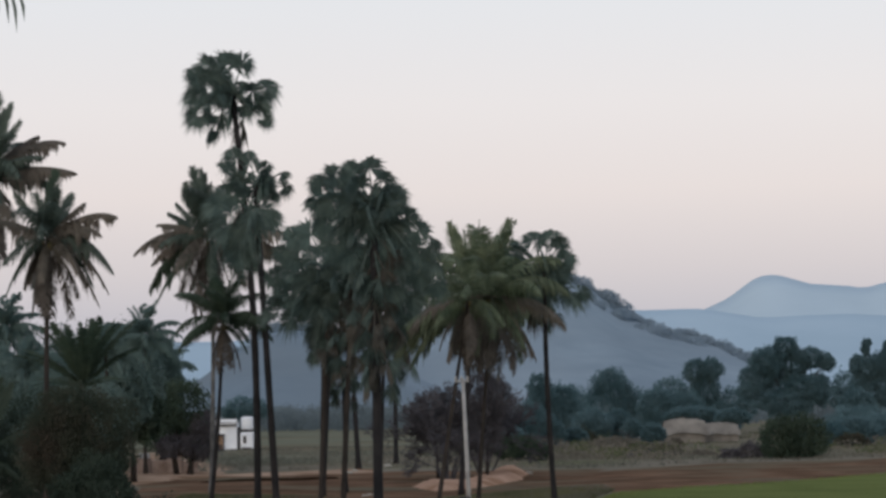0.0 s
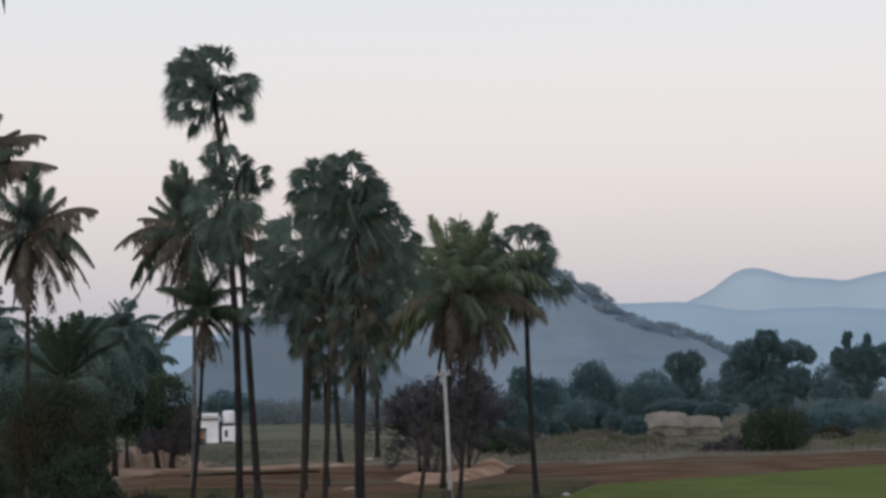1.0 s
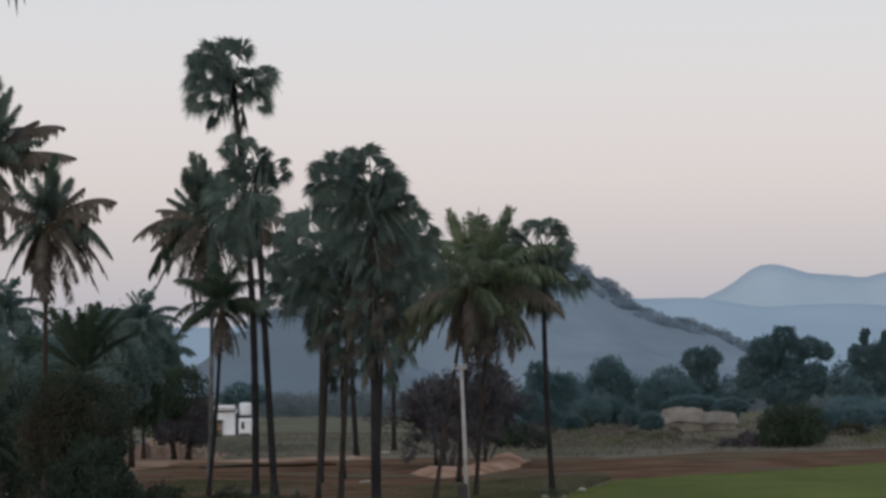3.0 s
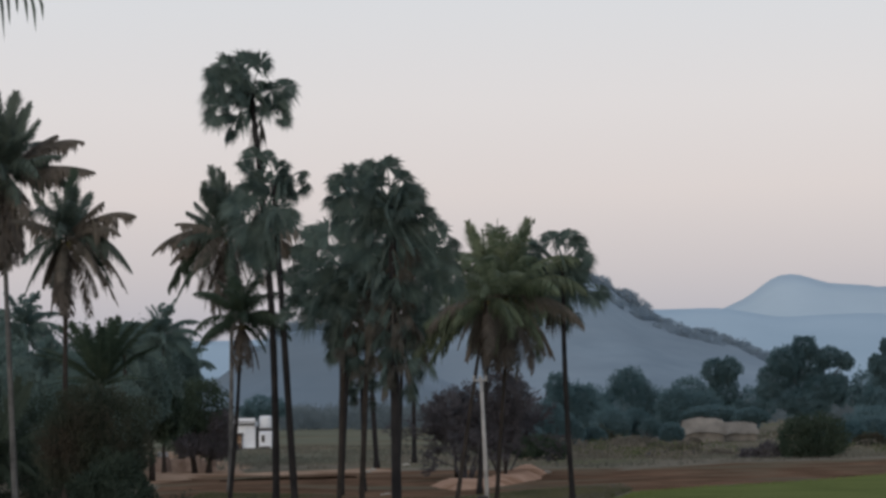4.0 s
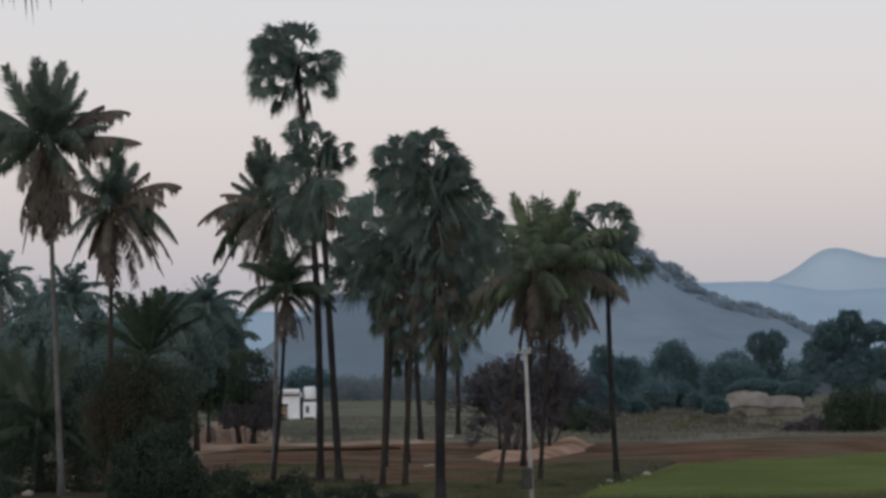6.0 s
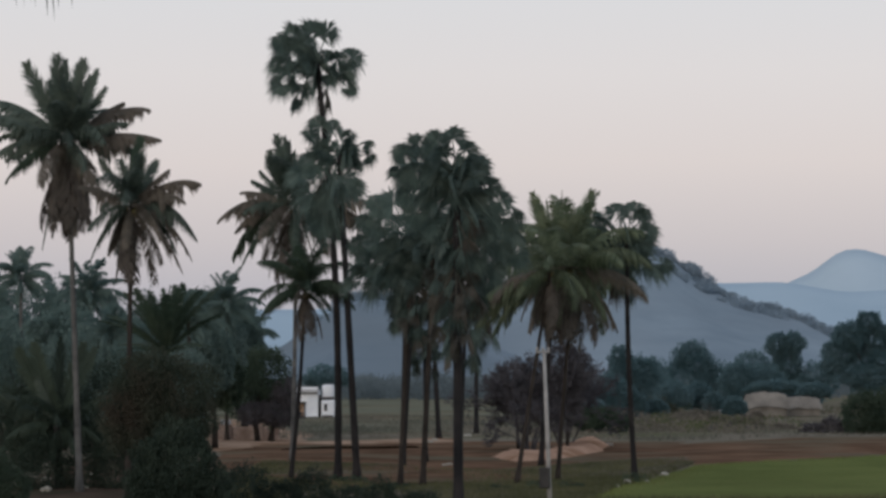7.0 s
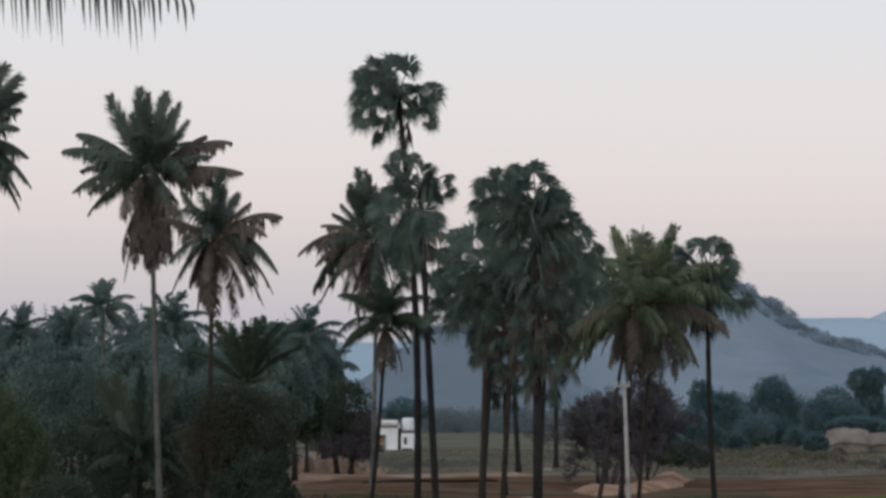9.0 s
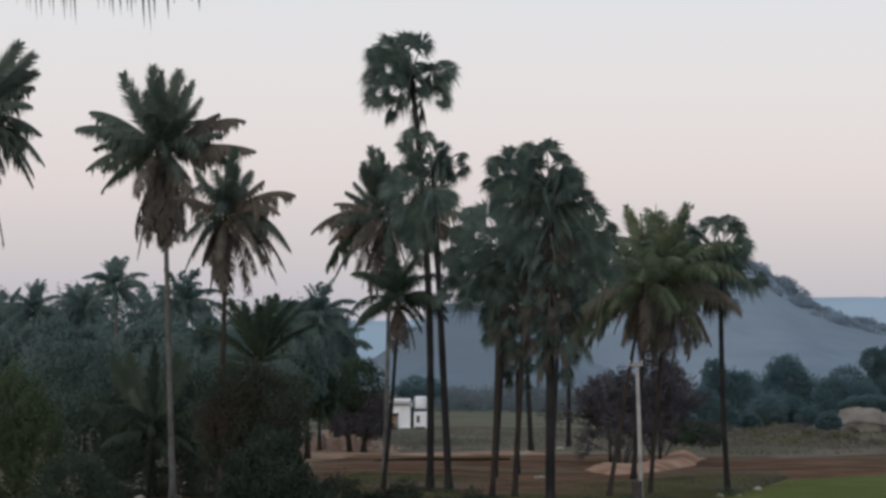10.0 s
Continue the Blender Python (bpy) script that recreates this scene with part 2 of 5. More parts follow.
def frond_mesh(name, rise, bend, mat, seed, droop=0.6, pairs=44, ragged=0.1, width=0.016, leaf=0.29):
    """A feather frond one unit long along +X: an arching rib with leaflets on both sides."""
    rng = random.Random(seed)
    verts, faces = [], []
    steps, p, path = 26, Vector((0, 0, 0)), []
    side_bend = rng.uniform(-12, 12)
    for i in range(steps + 1):
        u = i / steps
        path.append(p.copy())
        e, s = radians(rise - bend * u ** 1.3), radians(side_bend * u)
        p = p + Vector((math.cos(e) * math.cos(s), math.cos(e) * math.sin(s), math.sin(e))) / steps
    feather(path, 1.0, rng, verts, faces, droop, pairs, ragged, width, leaf)
    return mesh_from(name, verts, faces, mat)


def spray_mesh(name, tip, arch, mat, seed, droop=1.6, pairs=100, ragged=0.1, width=0.017, leaf=0.27, twist=0.0, tatter=0.7, spread=1.0):
    """A single frond that leaves the crown, bends over and ends at tip (in metres from the crown)."""
    rng = random.Random(seed)
    verts, faces, path, steps = [], [], [], 26
    tip = Vector(tip)
    bend = Vector((tip.x * 0.62, tip.y * 0.7, tip.z * 0.5 + arch * tip.length))
    for i in range(steps + 1):
        u = i / steps
        path.append(bend * (2 * u * (1 - u)) + tip * (u * u))
    feather(path, sum((b - a).length for a, b in zip(path, path[1:])), rng, verts, faces, droop, pairs, ragged, width, leaf, twist, tatter, spread)
    return mesh_from(name, verts, faces, mat)


def fan_leaf(parent, origin, hub, size, mat, rng, spread=300, fold=0.3, roll=0.0, limp=0.1, name="fan_leaf", label="", ragged=0.012):
    """A palmyra leaf: a stalk from origin to hub and a pleated, folded fan of the given radius beyond it."""
    out = (hub - origin).normalized()
    side = out.cross(Vector((0, 0, 1)))
    side = side.normalized() if side.length > 0.3 else Vector((0, 1, 0))
    side = Matrix.Rotation(radians(roll), 3, out) @ side
    face = side.cross(out)
    verts, faces = loft([origin, origin.lerp(hub, 0.5) + Vector((0, 0, 0.04)), hub], [0.05, 0.035, 0.025], 4)
    count = 32
    half = radians(spread / count * 0.52)

    def at(a, r, dz):
        return hub + (out * math.cos(a) + side * math.sin(a)) * r + face * (dz - fold * abs(math.sin(a)) * r * 0.7) + Vector((0, 0, -limp * r * r / size))

    for k in range(count):
        if rng.random() < ragged:
            continue
        a = radians(-spread / 2 + spread * (k + 0.5) / count)
        r = size * rng.uniform(0.86, 1.08) * (1 - 0.1 * abs(a) / math.pi)
        n = len(verts)
        droop = -rng.uniform(0.0, 0.2) * size
        verts += [hub, at(a - half, 0.6 * r, -0.02), at(a, 0.64 * r, 0.03), at(a + half, 0.6 * r, -0.02), at(a + rng.uniform(-0.05, 0.05), r, 0) + Vector((0, 0, droop))]
        faces += [(n, n + 1, n + 2), (n, n + 2, n + 3), (n + 1, n + 4, n + 2), (n + 2, n + 4, n + 3)]
    piece(name, mesh_from(name, verts, faces, mat), parent, label)


FRONDS = {}
for tone, mat in (("green", M_FROND), ("lush", M_FROND_LUSH), ("old", M_FROND_OLD), ("dark", M_LEAF_DARK), ("deep", M_LEAF_DEEP), ("far", M_LEAF_GROVE_HAZED)):
    far = tone == "far"
    FRONDS[tone] = [[frond_mesh("frond", rise, bend, mat, 10 * i + s, droop, 34 if far else 80, 0.15, 0.04 if far else 0.0145)
                     for s in range(3)] for i, (rise, bend, droop) in enumerate(((80, 34, 0.35), (56, 78, 1.0), (30, 88, 1.9), (2, 66, 2.2), (-32, 40, 1.7)))]
FRONDS["stiff"] = [[frond_mesh("frond", rise, bend, M_LEAF_DARK, 200 + 10 * i + s, 0.25, 50, 0.05, 0.02, 0.15) for s in range(3)] for i, (rise, bend) in enumerate(((84, 14), (70, 20), (56, 26), (40, 32), (22, 36)))]
FRONDS["dry"] = [frond_mesh("dry_frond", -46 - 9 * s, 36, M_FROND_DRY, 90 + s, 1.0, 50, 0.2, 0.022) for s in range(4)]


def trunk_mesh(dx, height, r0, r1, seed, mat, flare=1.5, bow=0.0):
    rng = random.Random(seed)
    n = max(12, int(height * 2.2))
    pts, rad = [], []
    for i in range(n + 1):
        u = i / n
        pts.append((dx * u + bow * math.sin(math.pi * u), bow * 0.5 * math.sin(math.pi * u), height * u - (0.15 if i == 0 else 0)))
        base = flare ** max(0.0, 1 - u * height / 0.9)
        rad.append((r0 + (r1 - r0) * u) * base)
    v, f = loft(pts, rad, 12, 0.05, rng)
    return mesh_from("trunk", v, f, mat, True)


bm = bmesh.new()
bmesh.ops.create_icosphere(bm, subdivisions=1, radius=0.12)
for vert in bm.verts:
    vert.co.z *= 1.25
NUT = bpy.data.meshes.new("coconut")
bm.to_mesh(NUT)
bm.free()
NUT.materials.append(M_NUT)


SPRAY_LOOK = {"green": M_FROND, "lush": M_FROND_LUSH, "old": M_FROND_OLD, "dry": M_FROND_DRY, "dark": M_LEAF_DARK, "deep": M_LEAF_DEEP}


def coconut_palm(x, y, dx, height, radius, label, seed, tone="green", live=28, dry=6, thick=0.16, bark=None, bow=0.0, group="", low=1.0, nuts=True, category="palm tree", skip=None, aged=0.45, sprays=()):
    """A coconut palm: ringed leaning trunk, arching fronds from upright to hanging, dry fronds, a bunch of nuts.
    sprays: the fronds that stand out of the head one by one, (across, up, arch, look) with the tip in radii."""
    rng = random.Random(seed)
    palm = thing("coconut_palm", x, y, 0, label, category, group)
    piece("trunk", trunk_mesh(dx, height, thick, thick * 0.62, seed, bark or M_TRUNK_GREY, 1.55, bow), palm)
    top = Vector((dx, 0, height))
    for k in range(live):
        u = (k + 0.5) / live
        ring = min(4, int(u * 5 * low))
        az = k * 137.5 + rng.uniform(-18, 18)
        if skip and skip(az % 360):
            continue
        if sprays and abs(math.cos(radians(az))) > 0.72:
            continue
        shade = "old" if ring >= 3 and tone in ("green", "lush", "dark") and rng.random() < aged else tone
        me = FRONDS[shade][ring][rng.randrange(3)]
        s = radius * (1.0, 1.2, 1.28, 1.2, 1.0)[ring] * rng.uniform(0.88, 1.1) * ((0.62 if ring == 0 else 0.84) if sprays else 1)
        m = Matrix.Translation(top + Vector((0, 0, (0.25 - 0.5 * u) * radius * 0.25))) @ pose(0, 0, 0, rng.uniform(-14, 14), rng.uniform(-8, 8), az) @ Matrix.Diagonal((s, s, s, 1))
        piece("frond", me, palm, m=m)
    for k, (across, up, arch, tint) in enumerate(sprays):
        tip = Vector((across, rng.uniform(-0.3, 0.3), up)) * radius
        turned = 70 if up > 0.55 else rng.uniform(-30, 30)
        me = spray_mesh("frond", tip, arch, SPRAY_LOOK[tint], seed * 50 + k, 0.15 if up > 0.55 else (1.0 if up < -0.7 else 1.8), leaf=0.24 if up > 0.55 else 0.30, twist=turned, width=0.02, tatter=0.25 if up > 0.55 else 0.7, spread=0.5 if up > 0.55 else 1.0)
        piece("frond", me, palm, "brown dried frond" if tint == "dry" else "", Matrix.Translation(top))
    for k in range(dry):
        s = radius * rng.uniform(0.75, 1.05)
        m = Matrix.Translation(top - Vector((0, 0, radius * 0.15))) @ pose(0, 0, 0, 0, rng.uniform(-5, 12), rng.uniform(0, 360)) @ Matrix.Diagonal((s, s, s, 1))
        piece("dry_frond", FRONDS["dry"][rng.randrange(4)], palm, "brown dried frond hanging down", m)
    for k in range(7 if nuts else 0):
        a = rng.uniform(0, 6.28)
        piece("coconut", NUT, palm, m=Matrix.Translation(top + Vector((math.cos(a) * 0.28, math.sin(a) * 0.28, -0.15 - rng.uniform(0, 0.35)))))
    return palm


def palmyra_palm(x, y, dx, height, radius, label, seed, live=18, dry=5, thick=0.22, bow=0.0, group="", skirt=0.0, bark=None, fans=(), fan=0.44):
    """A palmyra palm: dark straight trunk and a loose head of stiff round fans, some dry ones hanging below.
    fans: where the head is open enough to tell them apart, (across, up, size) of each, in radii."""
    rng = random.Random(seed)
    palm = thing("palmyra_palm", x, y, 0, label, "palm tree", group)
    piece("trunk", trunk_mesh(dx, height, thick, thick * 0.72, seed, bark or M_TRUNK_DARK, 1.45, bow), palm)
    top = Vector((dx, 0, height))
    spots = []
    for across, up, size in fans:
        spots.append((Vector((across * 0.86, rng.uniform(-0.15, 0.15), up * 0.86)), size * 2.05))
    for k in range(len(fans) * 2 // 3):
        a, b = rng.uniform(0, 6.28), rng.uniform(-0.5, 1.0)
        spots.append((Vector((math.cos(a), math.sin(a), b)) * rng.uniform(0.18, 0.42), rng.uniform(0.30, 0.38)))
    for k in range(0 if fans else live):
        u = (k + 0.5) / live
        rise, az = radians(80 - 125 * u + rng.uniform(-10, 10)), radians(k * 137.5 + rng.uniform(-20, 20))
        d = rng.uniform(0.45, 1.0) * (1.05 - fan)
        spots.append((Vector((math.cos(rise) * math.cos(az), math.cos(rise) * math.sin(az), math.sin(rise))) * d, fan * rng.uniform(0.85, 1.12)))
    for place, size in spots:
        fan_leaf(palm, top, top + place * radius, size * radius, M_FAN, rng, rng.uniform(250, 310), rng.uniform(0.1, 0.45), 90 + rng.uniform(-55, 55), rng.uniform(0.15, 0.5))
    for k in range(dry):
        az, fall = rng.uniform(0, 6.28), rng.uniform(0.35, 0.6)
        hub = top + Vector((math.cos(az) * 0.36, math.sin(az) * 0.36, -fall)) * radius
        start = top - Vector((0, 0, radius * skirt * rng.random()))
        fan_leaf(palm, start, hub + (start - top), rng.uniform(0.75, 1.0) * fan * radius, M_FAN_DRY if k % 2 else M_FAN, rng, 200, 0.9, rng.uniform(-90, 90), 0.6, "dry_fan_leaf", "withered fan leaf hanging down", 0.2)
    return palm


# ------------------------------------------------------------------ leafy trees and shrubs
def leaf_cloud(lobes, per_lobe, size, rng, depth=0.85):
    """Many small folded leaf clumps in uneven shells round the lobes (x, z, rx, rz), local coordinates."""
    verts, faces = [], []
    usual = sum(l[3] * l[5] for l in lobes) / len(lobes)
    for lx, ly, lz, rx, ry, rz in lobes:
        ph = rng.uniform(0, 50)
        for _ in range(int(per_lobe * max(0.35, min(2.2, rx * rz / usual)))):
            d = Vector((rng.gauss(0, 1), rng.gauss(0, 1), rng.gauss(0, 1))).normalized()
            lump = 0.98 + 0.42 * noise.noise(d * 2.3 + Vector((ph, 0, 0))) + 0.16 * noise.noise(d * 6.0 + Vector((0, ph, 0)))
            k = lump * rng.uniform(0.35, 1.0) ** 0.42
            c = Vector((lx + d.x * rx * k, ly + d.y * ry * k, lz + d.z * rz * k))
            if c.z < 0.05:
                continue
            q = Euler((rng.uniform(0, 6.28), rng.uniform(0, 6.28), rng.uniform(0, 6.28))).to_matrix()
            s = size * rng.uniform(0.55, 1.35)
            n = len(verts)
            verts += [c + q @ Vector(p) * s for p in ((-0.5, 0, 0), (0, -0.30, 0.10), (0.55, 0, 0), (0, 0.30, 0.10))]
            faces += [(n, n + 1, n + 2), (n, n + 2, n + 3)]
    return verts, faces


def leafy(name, y, boxes_xz, label, category, seed, leaf=M_LEAF_DARK, size=0.22, per=1500, trunk=0.16, bark=None, group="", deep=0.8, stems=1):
    """A tree or shrub: trunk with limbs up into each lobe, and a crown of leaf clumps. Lobes are (x, z, half width, half height)."""
    rng = random.Random(seed)
    x0 = sum(b[0] * b[2] for b in boxes_xz) / sum(b[2] for b in boxes_xz)
    tree = thing(name, x0, y, 0, label, category, group)
    lobes = [(b[0] - x0, rng.uniform(-0.4, 0.4) * b[2], b[1], b[2], b[2] * deep, b[3]) for b in boxes_xz]
    for s in range(stems):
        sx = (s - (stems - 1) / 2) * 1.4 * trunk * 6
        low = min(l[2] - l[5] for l in lobes)
        fork = max(0.4, low + 0.25 * (max(l[2] for l in lobes) - low))
        v, f = loft([(sx * 0.6, 0, -0.2), (sx * 0.8, 0.05, fork * 0.5), (sx, 0, fork)], [trunk * 1.4, trunk, trunk * 0.8], 8, 0.06, rng)
        piece("trunk", mesh_from("trunk", v, f, bark or M_TRUNK_BROWN, True), tree)
        for l in lobes:
            tip = Vector((l[0], l[1], l[2] + 0.3 * l[5]))
            a = Vector((sx, 0, fork * 0.96))
            if (tip - a).length < 0.3:
                continue
            mid = a.lerp(tip, 0.5) + Vector((rng.uniform(-0.2, 0.2), 0, -0.12 * (tip - a).length))
            v, f = loft([a, mid, tip], [trunk * 0.6, trunk * 0.4, trunk * 0.12], 6)
            piece("limb", mesh_from("limb", v, f, bark or M_TRUNK_BROWN, True), tree)
    v, f = leaf_cloud(lobes, per, size, rng)
    piece("crown", mesh_from("crown", v, f, leaf), tree)
    return tree


def twiggy(x, y, width, height, label, seed, levels=6, group=""):
    """A leafless shrub of many thin forked branches."""
    rng = random.Random(seed)
    shrub = thing("bare_shrub", x, y, 0, label, "shrub", group)
    twigs = ([], [])

    def add(bag, v, f):
        n = len(bag[0])
        bag[0].extend(v)
        bag[1].extend(tuple(i + n for i in face) for face in f)

    def grow(p, d, length, r, level):
        q = p + d * length
        mid = p.lerp(q, 0.5) + Vector((rng.uniform(-1, 1), rng.uniform(-1, 1), 0)) * length * 0.1
        if level == 0:
            v, f = loft([p, mid, q], [r * 1.3, r, r * 0.8], 6)
            piece("stem", mesh_from("stem", v, f, M_TWIG), shrub)
        else:
            add(twigs, *loft([p, mid, q], [r, r * 0.8, r * 0.6], 3))
        if level == levels:
            return
        for _ in range(3):
            nd = (d + Vector((rng.gauss(0, 0.5), rng.gauss(0, 0.5), rng.gauss(-0.04, 0.32)))).normalized()
            grow(q if rng.random() < 0.6 else p.lerp(q, rng.uniform(0.5, 1)), nd, length * rng.uniform(0.6, 0.85), max(r * 0.62, 0.026), level + 1)

    for k in range(7):
        a = k * 0.9 + rng.uniform(-0.3, 0.3)
        grow(Vector((math.cos(a) * 0.3, math.sin(a) * 0.3, -0.1)), Vector((math.cos(a) * width / height * 0.75, math.sin(a) * 0.5, 1)).normalized(), height * 0.27, 0.07, 0)
    piece("twig_growth", mesh_from("twig_growth", *twigs, M_TWIG), shrub)["kind"] = "stuff"
    return shrub


def blades(name, spots, height, width, mat, label, seed, lean=0.35, per=3):
    """Grass or crop tufts at the given (x, y, z) spots, one joined object."""
    rng = random.Random(seed)
    verts, faces = [], []
    for x, y, z in spots:
        for _ in range(per):
            a, h = rng.uniform(0, 6.28), height * rng.uniform(0.5, 1.25)
            bx, by = x + rng.uniform(-1, 1) * width * 4, y + rng.uniform(-1, 1) * width * 4
            w = Vector((math.cos(a), math.sin(a), 0)) * width * 0.5
            t = Vector((rng.gauss(0, lean), rng.gauss(0, lean), 1)) * h
            n = len(verts)
            b = Vector((bx, by, z - 0.03))
            verts += [b - w, b + w, b + t * 0.6 + w * 0.8, b + t * 0.6 - w * 0.8, b + t]
            faces += [(n, n + 1, n + 2, n + 3), (n + 3, n + 2, n + 4)]
    return tagged(new(name, mesh_from(name, verts, faces, mat)), label=label, category="grass", kind="stuff")


# ------------------------------------------------------------------ ground
def lie(x, y):
    """Height of the ground: gentle unevenness that fades with distance."""
    near = max(0.0, 1 - abs(y - 150) / 250)
    return (0.10 * noise.noise(Vector((x * 0.08, y * 0.05, 0))) + 0.04 * noise.noise(Vector((x * 0.4, y * 0.3, 7)))) * near


def strip_coords(a, b, step):
    n = max(1, int(round((b - a) / step)))
    return [a + (b - a) * i / n for i in range(n + 1)]


xs = [-4500, -2500, -1200, -600, -300, -160] + strip_coords(-90, 90, 1.5) + [160, 300, 600, 1200, 2500, 4500]
ys = [-300, -100, 0, 40] + strip_coords(70, 260, 1.5) + [275, 300, 340, 400, 480, 600, 800, 1200, 2000, 3200, 4800]
gv = [(x, y, lie(x, y) - 0.02) for y in ys for x in xs]
w = len(xs)
gf = [(j * w + i, j * w + i + 1, (j + 1) * w + i + 1, (j + 1) * w + i) for j in range(len(ys) - 1) for i in range(w - 1)]
tagged(new("ground", mesh_from("ground", gv, gf, M_GROUND, True)), label="dry brown earth with patches of low grass", category="ground", kind="structure")


def inside(x, y, poly):
    hit = False
    for (x1, y1), (x2, y2) in zip(poly, poly[1:] + poly[:1]):
        if (y1 > y) != (y2 > y) and x < (x2 - x1) * (y - y1) / (y2 - y1) + x1:
            hit = not hit
    return hit


def edge_distance(x, y, poly):
    """Distance to the outline, positive inside."""
    best = 1e9
    for (ax, ay), (bx, by) in zip(poly, poly[1:] + poly[:1]):
        ux, uy = bx - ax, by - ay
        k = max(0.0, min(1.0, ((x - ax) * ux + (y - ay) * uy) / (ux * ux + uy * uy + 1e-9)))
        best = min(best, math.hypot(x - ax - k * ux, y - ay - k * uy))
    return best if inside(x, y, poly) else -best


def patch(name, poly, rise, mat, label, category, step=1.0, wobble=1.2, crown=0.0, bank=2.0):
    """A sheet over the ground with an uneven outline; its rim dips below the ground, its middle may be heaped up."""
    bm = bmesh.new()
    x0, x1, y0, y1 = min(p[0] for p in poly), max(p[0] for p in poly), min(p[1] for p in poly), max(p[1] for p in poly)
    m = 2 * step + wobble
    gx, gy, grid = strip_coords(x0 - m, x1 + m, step), strip_coords(y0 - m, y1 + m, step), {}
    for j, y in enumerate(gy):
        for i, x in enumerate(gx):
            e = edge_distance(x, y, poly) + wobble * noise.noise(Vector((x * 0.25, y * 0.12, 3)))
            if e < -2 * step:
                continue
            up = max(-1.0, min(1.0, e / bank))
            heap = crown * max(0.0, min(1.0, e / 0.9)) * (0.6 + 0.5 * noise.noise(Vector((x * 0.16, y * 0.03, 1))))
            grid[i, j] = bm.verts.new((x, y, lie(x, y) + rise * up + heap))
    for i, j in grid:
        q = [grid.get(k) for k in ((i, j), (i + 1, j), (i + 1, j + 1), (i, j + 1))]
        if all(q):
            bm.faces.new(q)
    me = bpy.data.meshes.new(name)
    bm.to_mesh(me)
    bm.free()
    me.materials.append(mat)
    me.polygons.foreach_set("use_smooth", [True] * len(me.polygons))
    return tagged(new(name, me), label=label, category=category, kind="structure")


FIELD = [(1.77, 88.84), (5.74, 116.58), (11.58, 143.33), (29.03, 166.17), (38.79, 178.07), (17.94, 82.67)]
SOIL_R = [(6.60, 140.06), (13.72, 190.54), (25.42, 209.37), (47.99, 220.19), (39.42, 180.95), (21.89, 159.80), (11.81, 146.14)]
SOIL_L = [(-13.83, 125.87), (-20.01, 194.27), (-10.02, 194.92), (0.50, 202.40), (13.78, 197.54), (11.06, 153.81), (6.21, 131.80), (0.25, 113.79), (-7.20, 118.87)]
ROAD = [(-24.62, 186.24), (-25.92, 196.05), (-15.80, 201.77), (-3.29, 212.52), (-3.11, 201.04), (-14.99, 191.39)]
MOUND = [(-0.24, 160.09), (1.25, 149.81), (2.98, 152.18), (4.94, 160.18), (7.35, 172.94), (8.47, 187.19), (8.47, 200.97), (6.03, 195.13), (4.58, 181.4), (2.5, 164.82), (0.28, 165.8)]
YARD = [(-20.55, 179.86), (-35.54, 317.60), (-26.23, 325.95), (-14.93, 185.29)]
patch("crop_field", FIELD, 0.10, M_FIELD, "flat green field of young crop", "field", 1.0, 0.5)
patch("red_soil", SOIL_R, 0.05, M_RED_SOIL, "bare reddish brown ploughed soil", "soil", 1.5)
patch("red_soil", SOIL_L, 0.04, M_RED_SOIL, "bare reddish brown soil under the palms", "soil", 1.5)
patch("dirt_road", ROAD, 0.12, M_PALE_SOIL, "pale dusty dirt track", "road", 1.0, 0.9)
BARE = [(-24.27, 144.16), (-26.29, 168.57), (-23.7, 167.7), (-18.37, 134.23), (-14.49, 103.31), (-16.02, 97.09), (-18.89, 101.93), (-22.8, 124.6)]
# darker colour here paints the shade between palm and bushes
patch("bare_soil", BARE, 0.06, M_SHADED_SOIL, "bare earth round a palm's foot, its shade painted as dark brown", "soil", 0.8, 0.8)
SHADOW_STRIP = [(-16.24, 181.13), (-14.71, 187.61), (-10.95, 188.35), (-7.23, 190.7), (-4.63, 189.58), (-4.44, 181.87), (-6.82, 179.95), (-10.42, 179.28), (-13.89, 177.18), (-15.37, 171.38)]
# thin dark sheet laid where the track's bank is in shadow
patch("roadside_ditch", SHADOW_STRIP, 0.08, M_SHADOW_LINE, "earth strip below the track, its shadow line painted dark", "soil", 0.8, 0.8)
patch("earth_mound", MOUND, 0.16, M_CLAY, "low orange-tan heap of bare earth", "soil", 0.5, 0.2, 0.5, 0.7)
PASTURE = [(-35.20, 291.19), (-103.97, 1135.53), (-5.87, 944.55), (16.00, 739.25), (-4.50, 300.00), (-6.00, 243.51), (-15.91, 229.49)]
patch("pasture", PASTURE, 0.02, M_PASTURE, "dull olive pasture on the plain", "ground", 8.0, 4.0)
patch("yard", YARD, 0.03, M_PALE_SOIL, "trodden pale yard under trees", "soil", 2.0, 1.5)

